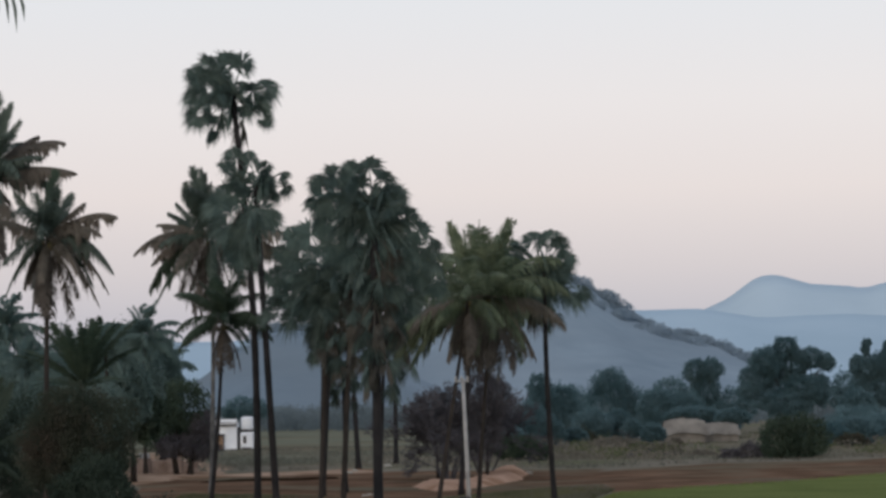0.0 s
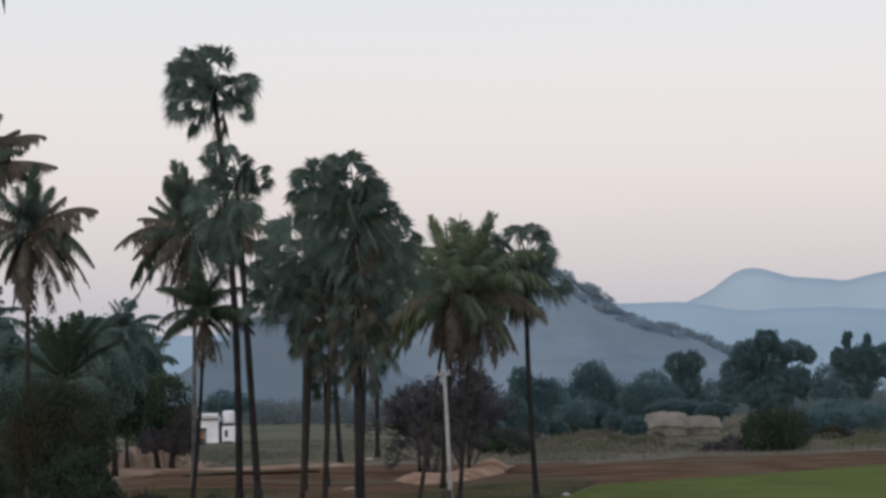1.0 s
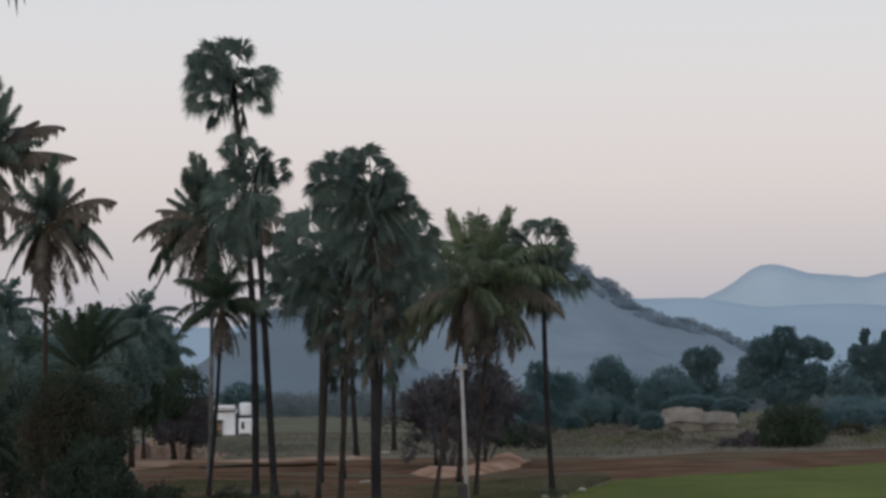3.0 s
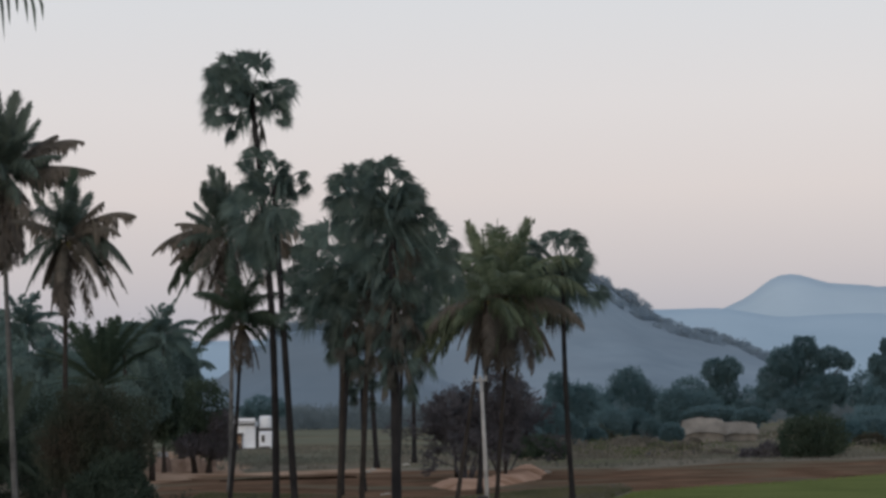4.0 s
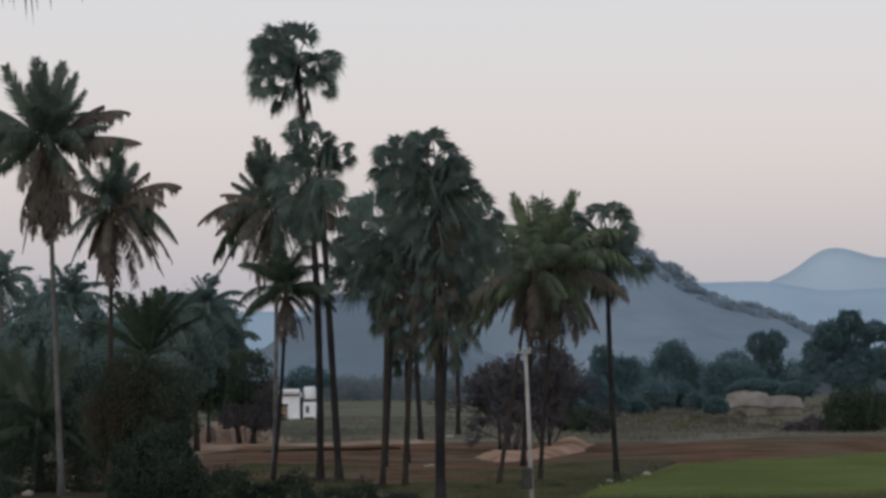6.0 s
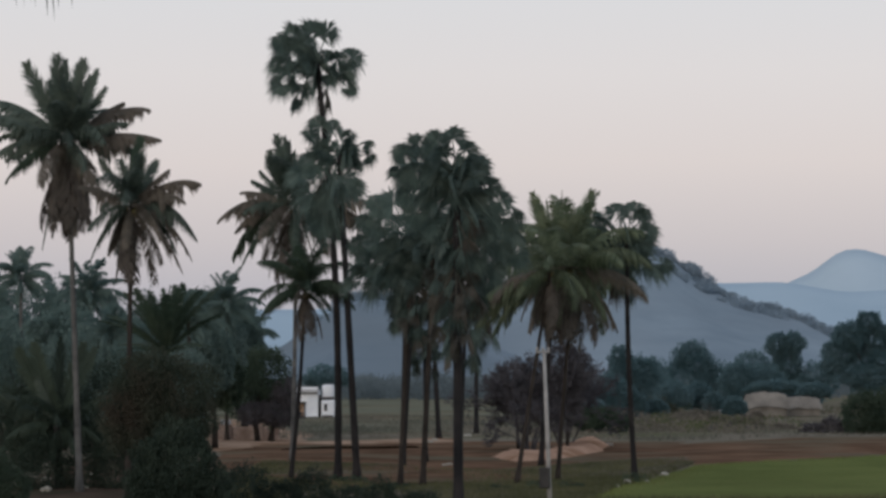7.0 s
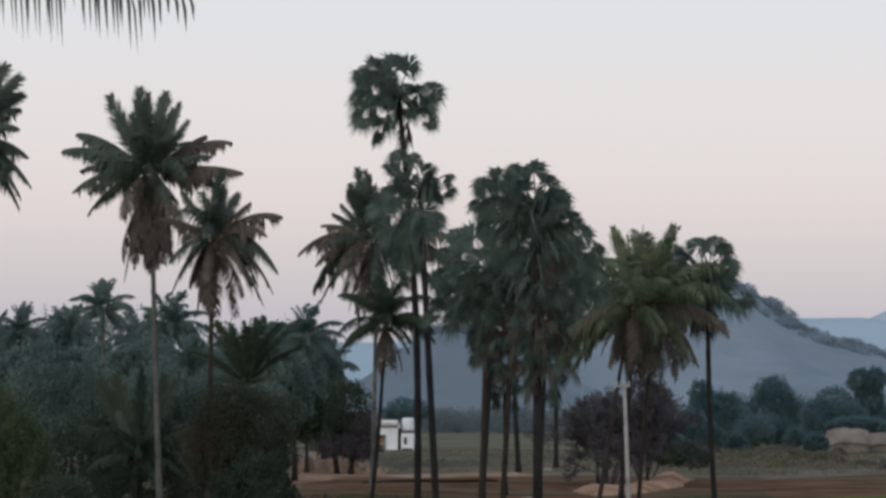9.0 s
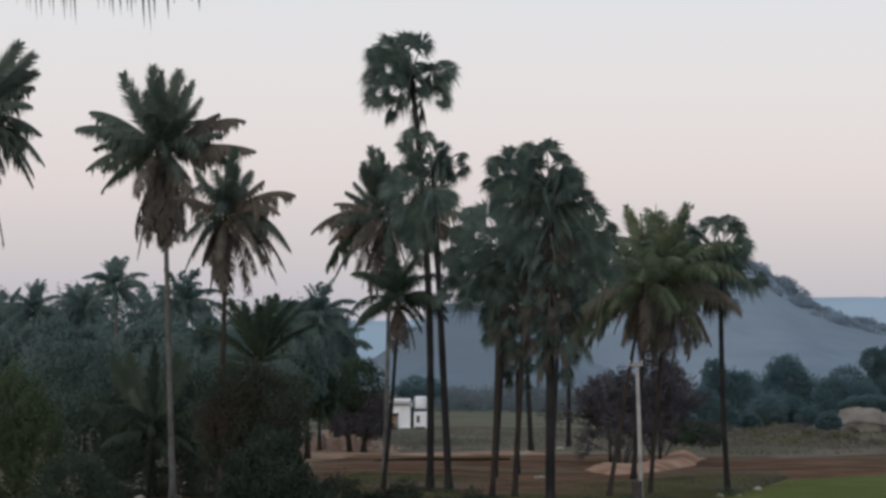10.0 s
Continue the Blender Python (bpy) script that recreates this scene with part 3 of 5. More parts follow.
# ------------------------------------------------------------------ hills
def hill(name, profile, y, depth, mat, label, rough, seed, step):
    """A ridge with real depth: crest heights along x, falling to the plain before and behind."""
    px, pz = [p[0] for p in profile], [p[1] for p in profile]
    cols = strip_coords(px[0], px[-1], step)
    rows_ = [-1.0, -0.8, -0.6, -0.45, -0.3, -0.18, -0.08, 0, 0.1, 0.4, 1.0]
    verts, faces = [], []
    for r in rows_:
        for x in cols:
            crest = float(np.interp(x, px, pz))
            fall = (1 - abs(r)) ** 1.15
            n = noise.fractal(Vector((x / (step * 9), r * 2.2 + seed, seed)), 1.0, 2.1, 5)
            z = crest * fall + rough * n * (0.25 if r == 0 else 1.0) * min(1, fall * 3)
            verts.append((x, y + r * depth, max(z, -2) if abs(r) < 1 else -3))
    c = len(cols)
    for j in range(len(rows_) - 1):
        for i in range(c - 1):
            faces.append((j * c + i, j * c + i + 1, (j + 1) * c + i + 1, (j + 1) * c + i))
    return tagged(new(name, mesh_from(name, verts, faces, mat, True)), label=label, category="hill", kind="structure")


HILL = [(-151.1, 11.2), (-125.8, 18.3), (-110.0, 25.9), (-97.4, 34.7), (-84.8, 44.9), (-73.8, 50.9), (-52.01, 48.6), (-26.81, 48.84), (4.8, 55.28), (36.49, 65.82), (68.21, 77.0), (87.06, 73.54), (101.17, 69.22), (115.13, 57.96), (130.74, 50.46), (158.88, 40.25), (183.88, 31.35), (205.67, 20.63), (243.16, 9.03), (287.07, 3.63)]
RANGE = [(-620.90, 46.17), (-431.98, 52.64), (-274.23, 83.54), (-217.53, 83.91), (9.30, 86.65), (198.83, 115.19), (255.47, 110.52), (324.78, 110.06), (387.57, 99.61), (488.48, 103.07), (576.54, 96.64), (701.63, 63.17)]
PEAK = [(249.42, 85.98), (392.19, 140.43), (487.15, 161.64), (530.11, 180.83), (568.56, 209.58), (594.33, 219.59), (620.74, 216.34), (667.71, 202.34), (733.80, 197.51), (757.34, 193.35), (809.66, 205.79), (885.63, 217.85), (1054.27, 158.40)]
# bluer and paler with distance, the haze being part of each hill's colour
hill("forested_hill", HILL, 1400, 330, M_HILL_HAZED, "hillside covered with scrub, haze painted in as blue-grey", 5.0, 3, 6.0)
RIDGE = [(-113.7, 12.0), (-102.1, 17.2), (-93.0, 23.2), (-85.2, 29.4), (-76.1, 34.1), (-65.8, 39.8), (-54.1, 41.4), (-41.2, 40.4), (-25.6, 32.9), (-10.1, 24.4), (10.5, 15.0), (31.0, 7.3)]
hill("wooded_ridge", RIDGE, 1150, 170, M_RIDGE_HAZED, "wooded ridge before a hill, haze painted in as dusky blue", 2.5, 21, 5.0)
hill("hazy_range", RANGE, 2800, 500, M_RANGE_HAZED, "range of low hills with haze painted in as pale blue", 6.0, 8, 16.0)
hill("far_mountain", PEAK, 4200, 480, M_PEAK_HAZED, "far mountain with a rounded peak, haze painted in as pale blue", 4.0, 12, 16.0)

rng = random.Random(5)
hx, hz = [p[0] for p in HILL], [p[1] for p in HILL]
spots = []
for k in range(300):
    x = rng.uniform(hx[2], hx[-3])
    if noise.noise(Vector((x * 0.06, 4, 0))) < -0.3:
        continue
    s = rng.choice((1.4, 2.0, 2.8, 4.0)) * rng.uniform(0.7, 1.2)
    dn = rng.choice((0.0, 0.0, rng.uniform(0.0, 0.14)))
    spots.append((x, 1400 - dn * 330, float(np.interp(x, hx, hz)) * (1 - dn) ** 1.15 + s * (0.3 if dn == 0 else 0.1), s * 1.5, s * 1.3, s))
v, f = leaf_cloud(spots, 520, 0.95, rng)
tagged(new("hill_trees", mesh_from("hill_trees", v, f, M_HILL_TREE_HAZED)), label="scattered scrub trees along the hill crest", category="trees", kind="stuff")

woods = []
for k in range(420):
    y = rng.uniform(600, 1040)
    x = rng.uniform(-0.17, 0.21) * y
    r = rng.uniform(2.0, 5.5)
    woods.append((x, y, r * 0.35, r * 1.5, r, r * rng.uniform(0.6, 1.1)))
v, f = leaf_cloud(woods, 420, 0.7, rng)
tagged(new("far_woods", mesh_from("far_woods", v, f, M_FAR_WOOD_HAZED)), label="low belt of trees at the hill's foot, haze in its leaf colour", category="trees", kind="stuff")

# ------------------------------------------------------------------ the row of palms in the middle
G1 = "palms by the field"
FANS_TALL = [(-0.90, 0.47, 0.20), (-0.58, 0.73, 0.25), (-0.09, 0.78, 0.25), (0.26, 0.73, 0.23), (-0.70, 0.26, 0.27), (-0.96, -0.03, 0.20), (-0.32, 0.47, 0.21), (-0.55, -0.15, 0.25), (-0.03, -0.17, 0.25), (-0.93, -0.58, 0.19), (-0.55, -0.52, 0.16), (0.52, 0.06, 0.25), (0.87, 0.15, 0.21), (0.70, -0.29, 0.21), (0.83, -0.70, 0.13), (0.29, -0.32, 0.18), (-0.52, -0.96, 0.14)]
FANS_LOOSE = [(-0.54, 0.81, 0.27), (-0.14, 0.74, 0.26), (-0.79, 0.49, 0.17), (0.27, 0.49, 0.14), (0.73, 0.33, 0.14), (0.79, -0.05, 0.14), (0.44, -0.25, 0.14), (0.14, -0.11, 0.14), (-0.33, 0.11, 0.29), (-0.76, -0.21, 0.27), (-1.08, -0.52, 0.26), (0.06, -0.66, 0.29), (0.41, -0.90, 0.21), (-0.25, -1.03, 0.32), (-0.79, -1.09, 0.31), (-0.49, -1.72, 0.29), (-0.06, -1.57, 0.24)]
FANS_FULL = [(-0.99, 0.50, 0.14), (-0.72, 0.62, 0.15), (-0.37, 0.69, 0.17), (-0.07, 0.73, 0.17), (0.18, 0.52, 0.16), (-1.07, 0.14, 0.13), (-0.78, 0.14, 0.18), (-0.35, 0.24, 0.19), (0.10, 0.20, 0.18), (0.41, 0.12, 0.15), (0.63, -0.18, 0.14), (0.84, -0.46, 0.14), (1.05, -0.73, 0.14), (-0.90, -0.24, 0.15), (-0.54, -0.29, 0.18), (-0.14, -0.27, 0.18), (0.31, -0.33, 0.18), (0.71, -0.73, 0.17), (1.09, -1.03, 0.14), (-0.46, -0.82, 0.19), (-0.01, -0.86, 0.19), (0.41, -0.95, 0.19), (0.84, -1.24, 0.16), (1.16, -1.45, 0.13), (-0.78, -0.69, 0.16), (-0.24, -1.33, 0.18), (0.29, -1.49, 0.18), (0.71, -1.70, 0.15)]
FANS_SHOULDER = [(-0.79, 0.84, 0.20), (-0.43, 0.84, 0.24), (-0.71, 0.44, 0.24), (-1.07, 0.44, 0.17), (-0.28, 0.31, 0.26), (-0.78, -0.03, 0.26), (-1.19, -0.09, 0.17), (-0.42, -0.23, 0.28), (-0.97, -0.56, 0.24), (-1.29, -0.62, 0.13), (-1.40, -1.00, 0.17), (-0.57, -0.76, 0.28), (-0.86, -1.06, 0.20), (-0.15, -0.62, 0.26), (-0.35, -1.29, 0.20), (-0.26, -1.69, 0.17), (-0.39, -2.03, 0.11)]
FANS_SLIM = [(-0.91, 0.63, 0.24), (-0.55, 0.51, 0.26), (-0.25, 0.86, 0.22), (0.13, 0.86, 0.24), (0.43, 0.75, 0.19), (0.55, 0.33, 0.19), (0.37, -0.03, 0.22), (0.67, -0.54, 0.24), (0.97, -0.54, 0.17), (-0.01, -0.06, 0.24), (-0.37, 0.03, 0.29), (-0.70, 0.15, 0.24), (-0.19, -0.39, 0.29), (0.31, -0.48, 0.22)]
SPRAYS_BROWN = [(-0.20, 0.82, 0.03, "green"), (-0.08, 0.77, 0.02, "green"), (0.02, 0.63, 0.00, "green"), (-0.32, 0.56, 0.06, "green"), (-0.52, 0.30, 0.12, "green"), (-0.63, 0.14, 0.16, "old"), (-0.96, -0.18, 0.30, "old"), (-0.79, -0.66, 0.32, "dark"), (-0.68, -0.85, 0.25, "dark"), (-0.46, -0.47, 0.30, "old"), (0.50, 0.29, 0.10, "green"), (0.78, 0.07, 0.16, "old"), (1.04, -0.03, 0.20, "old"), (1.00, -0.40, 0.30, "old"), (0.78, -0.67, 0.25, "dark"), (0.24, -0.71, 0.10, "old"), (0.02, -0.60, 0.10, "dark"), (0.40, -0.60, 0.20, "old"), (-0.21, -0.47, 0.20, "old"), (-0.29, 0.63, 0.04, "green"), (-0.13, 0.82, 0.02, "green"), (0.10, 0.56, 0.02, "green"), (-0.43, 0.43, 0.08, "green"), (-0.74, -0.33, 0.30, "old"), (-0.60, -0.12, 0.25, "green")]
SPRAYS_LUSH = [(-0.35, 0.95, 0.06, "lush"), (-0.15, 0.85, 0.03, "lush"), (0.05, 0.95, 0.03, "lush"), (-0.25, 0.75, 0.03, "lush"), (-0.04, 0.79, 0.00, "lush"), (-0.48, 0.52, 0.10, "lush"), (0.47, 0.98, -0.06, "lush"), (0.28, 0.52, 0.04, "lush"), (0.67, 0.28, 0.18, "lush"), (1.07, -0.28, 0.34, "lush"), (0.99, -0.59, 0.34, "lush"), (0.79, -0.96, 0.30, "old"), (0.45, -0.79, 0.20, "dark"), (0.84, -0.10, 0.25, "lush"), (-0.72, 0.08, 0.20, "lush"), (-0.82, -0.41, 0.30, "lush"), (-0.52, -0.79, 0.30, "old"), (-0.41, -0.96, 0.12, "old"), (-0.18, -1.06, 0.10, "dry"), (0.05, -1.10, 0.10, "dry"), (0.25, -0.95, 0.10, "dry"), (1.13, -0.10, 0.30, "lush"), (0.90, -0.41, 0.32, "lush"), (0.67, -0.72, 0.30, "lush"), (0.55, -0.41, 0.25, "lush"), (1.10, -0.45, 0.36, "lush"), (0.75, 0.05, 0.20, "lush"), (0.90, 0.13, 0.20, "lush"), (-0.64, -0.18, 0.25, "lush"), (-0.65, -0.56, 0.30, "lush")]
SPRAYS_HANGING = [(-1.20, -1.01, 0.30, "lush"), (-1.00, -0.93, 0.30, "lush"), (-0.77, -0.79, 0.30, "lush"), (-0.94, -0.53, 0.34, "lush"), (-0.60, -0.53, 0.30, "lush"), (-1.12, -0.74, 0.34, "old"), (-1.16, -0.91, 0.18, "lush"), (-0.90, -1.03, 0.20, "lush"), (-1.08, -0.56, 0.20, "lush"), (-0.68, -0.89, 0.25, "lush"), (-1.27, -0.74, 0.22, "lush"), (-0.81, -0.61, 0.25, "lush")]
palmyra_palm(-7.75, 124.24, -1.00, 20.79, 2.24, "tall thin palmyra palm rising above the others", 1, 26, 2, 0.19, 0.36, G1, fans=FANS_TALL)
palmyra_palm(-6.78, 123.87, -0.85, 16.15, 2.06, "palmyra palm with a loose head and dark trunk", 2, 24, 3, 0.185, 0.0, G1, 0.5, fans=FANS_LOOSE)
coconut_palm(-12.47, 154.54, 0.19, 15.81, 5.07, "coconut palm with dry brown lower fronds", 3, "green", 28, 10, 0.15, M_TRUNK_GREY, 0.1, G1, 1.0, aged=0.8, sprays=SPRAYS_BROWN)
coconut_palm(-10.15, 125.00, 0.72, 9.59, 2.35, "short coconut palm below taller palms", 4, "dark", 28, 9, 0.12, M_TRUNK_DARK, 0.1, G1, 0.85, aged=0.2)
palmyra_palm(-4.36, 115.44, 0.58, 11.44, 2.28, "palmyra palm with shaggy hanging dry leaves", 5, 34, 12, 0.12, 0.0, G1, 1.2, M_TRUNK_BROWN, fans=FANS_SHOULDER, fan=0.34)
palmyra_palm(-4.50, 120.37, 0.27, 9.74, 1.25, "small palmyra palm leaning out of the clump", 17, 24, 8, 0.10, 0.0, G1, 0.7, M_TRUNK_BROWN, fan=0.40)
palmyra_palm(-4.70, 211.46, -1.10, 22.53, 3.42, "palmyra palm in the dense middle clump", 6, 34, 22, 0.22, 0.0, G1, 1.3, fan=0.36)
palmyra_palm(-1.39, 95.44, -0.02, 12.68, 2.36, "thick dark palmyra palm with a full round head", 7, 84, 44, 0.20, 0.0, G1, 2.3, fans=FANS_FULL, fan=0.28)
palmyra_palm(-1.70, 231.03, 0.05, 18.48, 4.88, "palmyra palm with leaves drooping to one side", 8, 40, 26, 0.22, 0.0, G1, 1.4, fan=0.33)
palmyra_palm(-3.32, 115.06, 0.56, 10.71, 2.48, "palmyra palm half hidden in the clump", 9, 46, 28, 0.14, 0.0, G1, 1.0, M_TRUNK_BROWN, fan=0.30)
palmyra_palm(-1.98, 138.86, 0.51, 10.48, 2.31, "low palmyra palm filling the middle clump", 15, 30, 12, 0.13, 0.0, G1, 0.6, fan=0.36)
palmyra_palm(-5.29, 145.20, 0.69, 11.11, 2.16, "low palmyra palm with fans brushing its neighbours", 16, 26, 3, 0.13, 0.0, G1, 0.5, fan=0.38)
palmyra_palm(-4.11, 150.64, -0.10, 6.89, 1.56, "young palmyra palm with a small head", 10, 16, 5, 0.12, 0.0, G1, 0.4, fan=0.42)
coconut_palm(2.60, 142.95, 1.07, 11.60, 4.18, "lush green coconut palm with a skirt of old fronds", 11, "lush", 44, 12, 0.15, M_TRUNK_DARK, -0.1, G1, 0.92, aged=0.3, sprays=SPRAYS_LUSH)
coconut_palm(0.98, 117.47, 1.67, 10.11, 3.06, "coconut palm with fronds hanging over its trunk", 13, "lush", 28, 10, 0.11, M_TRUNK_BROWN, 0.0, G1, 0.95, aged=0.2, sprays=SPRAYS_HANGING)
coconut_palm(3.03, 122.58, 0.84, 10.44, 3.53, "coconut palm leaning out with pale drooping fronds", 14, "lush", 32, 8, 0.11, M_TRUNK_BROWN, 0.0, G1, 1.0, aged=0.4)
palmyra_palm(6.87, 124.07, -0.32, 11.65, 2.18, "slim palmyra palm beside the green field", 12, 26, 2, 0.15, -0.1, G1, 0.5, fans=FANS_SLIM)

# ------------------------------------------------------------------ palms toward the grove
G2 = "coconut palms by the grove"
SPRAYS_SLENDER = [(-0.12, 1.03, 0.02, "green"), (0.08, 0.96, 0.00, "green"), (0.18, 1.00, 0.03, "green"), (-0.27, 0.74, 0.05, "green"), (-0.46, 0.92, 0.02, "green"), (0.38, 0.84, 0.05, "green"), (0.65, 0.49, 0.18, "old"), (0.97, 0.40, 0.30, "old"), (1.14, 0.00, 0.14, "old"), (-0.95, 0.52, 0.24, "green"), (-1.09, 0.29, 0.24, "green"), (-0.99, -0.21, 0.25, "green"), (-0.88, 0.05, 0.20, "green"), (-0.71, -0.52, 0.22, "dark"), (0.90, -0.22, 0.30, "green"), (-0.32, -1.33, 0.10, "dark"), (-0.18, -1.18, 0.12, "old"), (-0.03, -1.22, 0.10, "dry"), (0.14, -1.18, 0.10, "old"), (0.32, -1.11, 0.12, "dry"), (0.49, -0.92, 0.20, "old"), (-0.27, -0.90, 0.20, "old"), (-0.18, 0.86, 0.03, "green"), (-0.02, 0.97, 0.00, "green"), (0.28, 0.79, 0.03, "green"), (-0.36, 0.56, 0.06, "green"), (0.49, 0.62, 0.08, "green"), (0.76, 0.19, 0.20, "green"), (-0.78, -0.22, 0.25, "green"), (-0.61, 0.19, 0.15, "green")]
SPRAYS_SAGGING = [(0.10, 0.90, 0.03, "dark"), (0.30, 0.59, 0.10, "green"), (0.52, 0.43, 0.15, "old"), (0.93, 0.25, 0.30, "old"), (0.89, -0.50, 0.42, "green"), (0.71, -0.93, 0.20, "old"), (0.60, -0.66, 0.30, "dark"), (-0.43, 0.59, 0.10, "green"), (-0.65, 0.22, 0.20, "old"), (-0.51, -0.76, 0.25, "dark"), (-0.35, -0.66, 0.20, "old"), (-0.20, -1.01, 0.10, "dry"), (-0.10, -0.88, 0.05, "dry"), (-0.36, -0.29, 0.20, "old"), (0.08, -0.51, 0.10, "dry"), (0.23, 0.37, 0.20, "green"), (0.41, -0.26, 0.30, "old"), (-0.03, 0.66, 0.03, "green"), (-0.14, 0.59, 0.03, "green"), (0.15, 0.51, 0.04, "green"), (0.04, 0.74, 0.02, "dark"), (0.74, 0.00, 0.35, "old"), (0.80, -0.74, 0.30, "old")]
SPRAYS_ARCHING = [(0.86, 0.86, 0.10, "green"), (0.91, 0.21, 0.30, "green"), (0.97, -0.45, 0.40, "green"), (0.83, -0.71, 0.40, "green"), (0.58, -1.43, 0.30, "old"), (0.74, 0.61, 0.15, "green"), (0.34, 0.93, 0.05, "green"), (0.08, 1.07, 0.00, "green"), (-0.51, 0.67, 0.10, "green"), (-0.97, 0.01, 0.30, "green"), (-0.84, -0.71, 0.40, "green"), (-0.45, -1.30, 0.20, "old"), (0.01, -1.30, 0.10, "dry"), (0.34, -1.37, 0.20, "old"), (0.88, 0.47, 0.25, "green"), (0.93, -0.09, 0.35, "green"), (0.70, 0.80, 0.12, "green"), (0.87, 0.66, 0.20, "green"), (0.78, -0.26, 0.35, "green"), (0.91, -0.59, 0.42, "green"), (0.61, 0.28, 0.20, "green"), (0.67, 1.00, 0.08, "green")]
coconut_palm(-18.51, 112.00, -0.57, 15.76, 3.68, "slender coconut palm with a pale trunk and heavy dry fronds", 21, "green", 36, 18, 0.15, M_TRUNK_GREY, 0.0, G2, 0.8, aged=0.4, sprays=SPRAYS_SLENDER)
coconut_palm(-15.20, 104.00, 0.13, 12.33, 3.18, "coconut palm with sagging brown lower fronds", 22, "green", 28, 6, 0.13, M_TRUNK_BROWN, 0.0, G2, aged=0.7, sprays=SPRAYS_SAGGING)
coconut_palm(-16.40, 62.00, 0.65, 11.62, 2.12, "coconut palm with long arching green fronds", 23, "green", 40, 4, 0.15, M_TRUNK_GREY, 0.0, G2, sprays=SPRAYS_ARCHING)

# a palm close by, of which only one frond hangs into view
near_palm = coconut_palm(-8.27, 27.00, -0.20, 10.86, 3.40, "coconut palm close by with long hanging leaflets", 24, "green", 20, 0, 0.16, M_TRUNK_GREY, 0.0, G2, skip=lambda a: a < 75 or a > 285)
hanging = frond_mesh("frond", -10, 14, M_FROND, 5, 5.0, 40, 0.08, 0.0075)
piece("frond", hanging, near_palm, "low frond with leaflets hanging straight down", Matrix.Translation((-0.15, 0, 10.80)) @ Matrix.Diagonal((4.42, 4.42, 4.42, 1)))

# ------------------------------------------------------------------ grove behind
G3 = "palms of the far grove"
GROVE = [
    (-42.11, 190.00, -0.14, 11.13, 2.22, 31),
    (-40.21, 200.00, -0.14, 11.59, 2.25, 32),
    (-33.03, 205.00, -0.11, 12.00, 3.04, 33),
    (-20.02, 165.00, -0.07, 8.97, 2.23, 34),
    (-22.39, 210.00, -0.07, 11.25, 3.12, 35),
    (-46.77, 230.00, -0.14, 11.80, 3.10, 36),
    (-41.68, 240.00, -0.12, 11.83, 3.24, 37),
    (-51.29, 220.00, -0.15, 10.99, 3.07, 38),
    (-24.49, 160.00, -0.07, 7.75, 2.16, 39),
    (-26.29, 225.00, -0.07, 10.16, 2.94, 40),
    (-42.49, 200.00, -0.11, 9.09, 2.79, 41),
    (-23.70, 240.00, -0.06, 9.43, 2.70, 42),
]
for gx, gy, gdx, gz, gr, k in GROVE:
    coconut_palm(gx, gy, gdx, gz, gr, "coconut palm of the far grove, haze in its leaf colour", k, "far", 26, 0, 0.16, M_TRUNK_BROWN, 0.0, G3, 0.9, False)

coconut_palm(-14.72, 112.00, 0.03, 6.30, 2.72, "young coconut palm with stiff dark upright fronds", 43, "stiff", 34, 0, 0.14, M_TRUNK_GREY, 0.0, G2, 1.0, False)
SPRAYS_YOUNG = [(-0.29, 0.72, 0.00, "green"), (-0.61, 1.21, 0.08, "deep"), (0.02, 1.39, 0.02, "deep"), (0.65, 1.21, 0.10, "deep"), (-0.97, 0.49, 0.25, "deep"), (1.01, 0.49, 0.25, "deep"), (-0.79, -0.22, 0.30, "deep"), (0.78, -0.31, 0.30, "deep"), (0.38, 1.30, 0.02, "deep"), (-0.34, 1.30, 0.02, "deep")]
coconut_palm(-20.07, 116.00, -0.17, 2.97, 2.90, "young coconut palm with dark fronds deep in the thicket", 45, "deep", 24, 0, 0.22, M_TRUNK_DARK, 0.0, G2, 0.9, False, aged=0.0, sprays=SPRAYS_YOUNG)
coconut_palm(-28.26, 150.00, -0.12, 11.21, 1.82, "bushy coconut palm over the grove", 44, "far", 30, 0, 0.14, M_TRUNK_GREY, 0.0, G2, 0.9, False)

# ------------------------------------------------------------------ trees and bushes toward the grove
G4 = "bushes before the grove"
MASS = [
    (215, (-51.21, 7.11, 3.38, 6.46)),
    (222, (-47.01, 7.45, 3.25, 6.92)),
    (218, (-40.43, 7.67, 3.43, 7.04)),
    (225, (-36.07, 7.39, 3.04, 6.88)),
    (212, (-29.15, 6.67, 2.86, 5.89)),
    (220, (-25.26, 7.74, 2.97, 5.62)),
    (228, (-22.81, 7.46, 1.79, 4.92)),
    (190, (-43.48, 4.56, 3.85, 4.27)),
    (185, (-20.60, 5.07, 1.87, 2.50)),
    (180, (-42.88, 7.14, 2.43, 2.53)),
    (182, (-39.18, 7.65, 2.46, 2.62)),
    (184, (-35.60, 7.60, 2.69, 2.57)),
    (180, (-30.92, 7.68, 2.63, 2.63)),
    (186, (-27.49, 7.32, 2.30, 2.68)),
    (183, (-21.42, 6.51, 2.06, 2.68)),
]
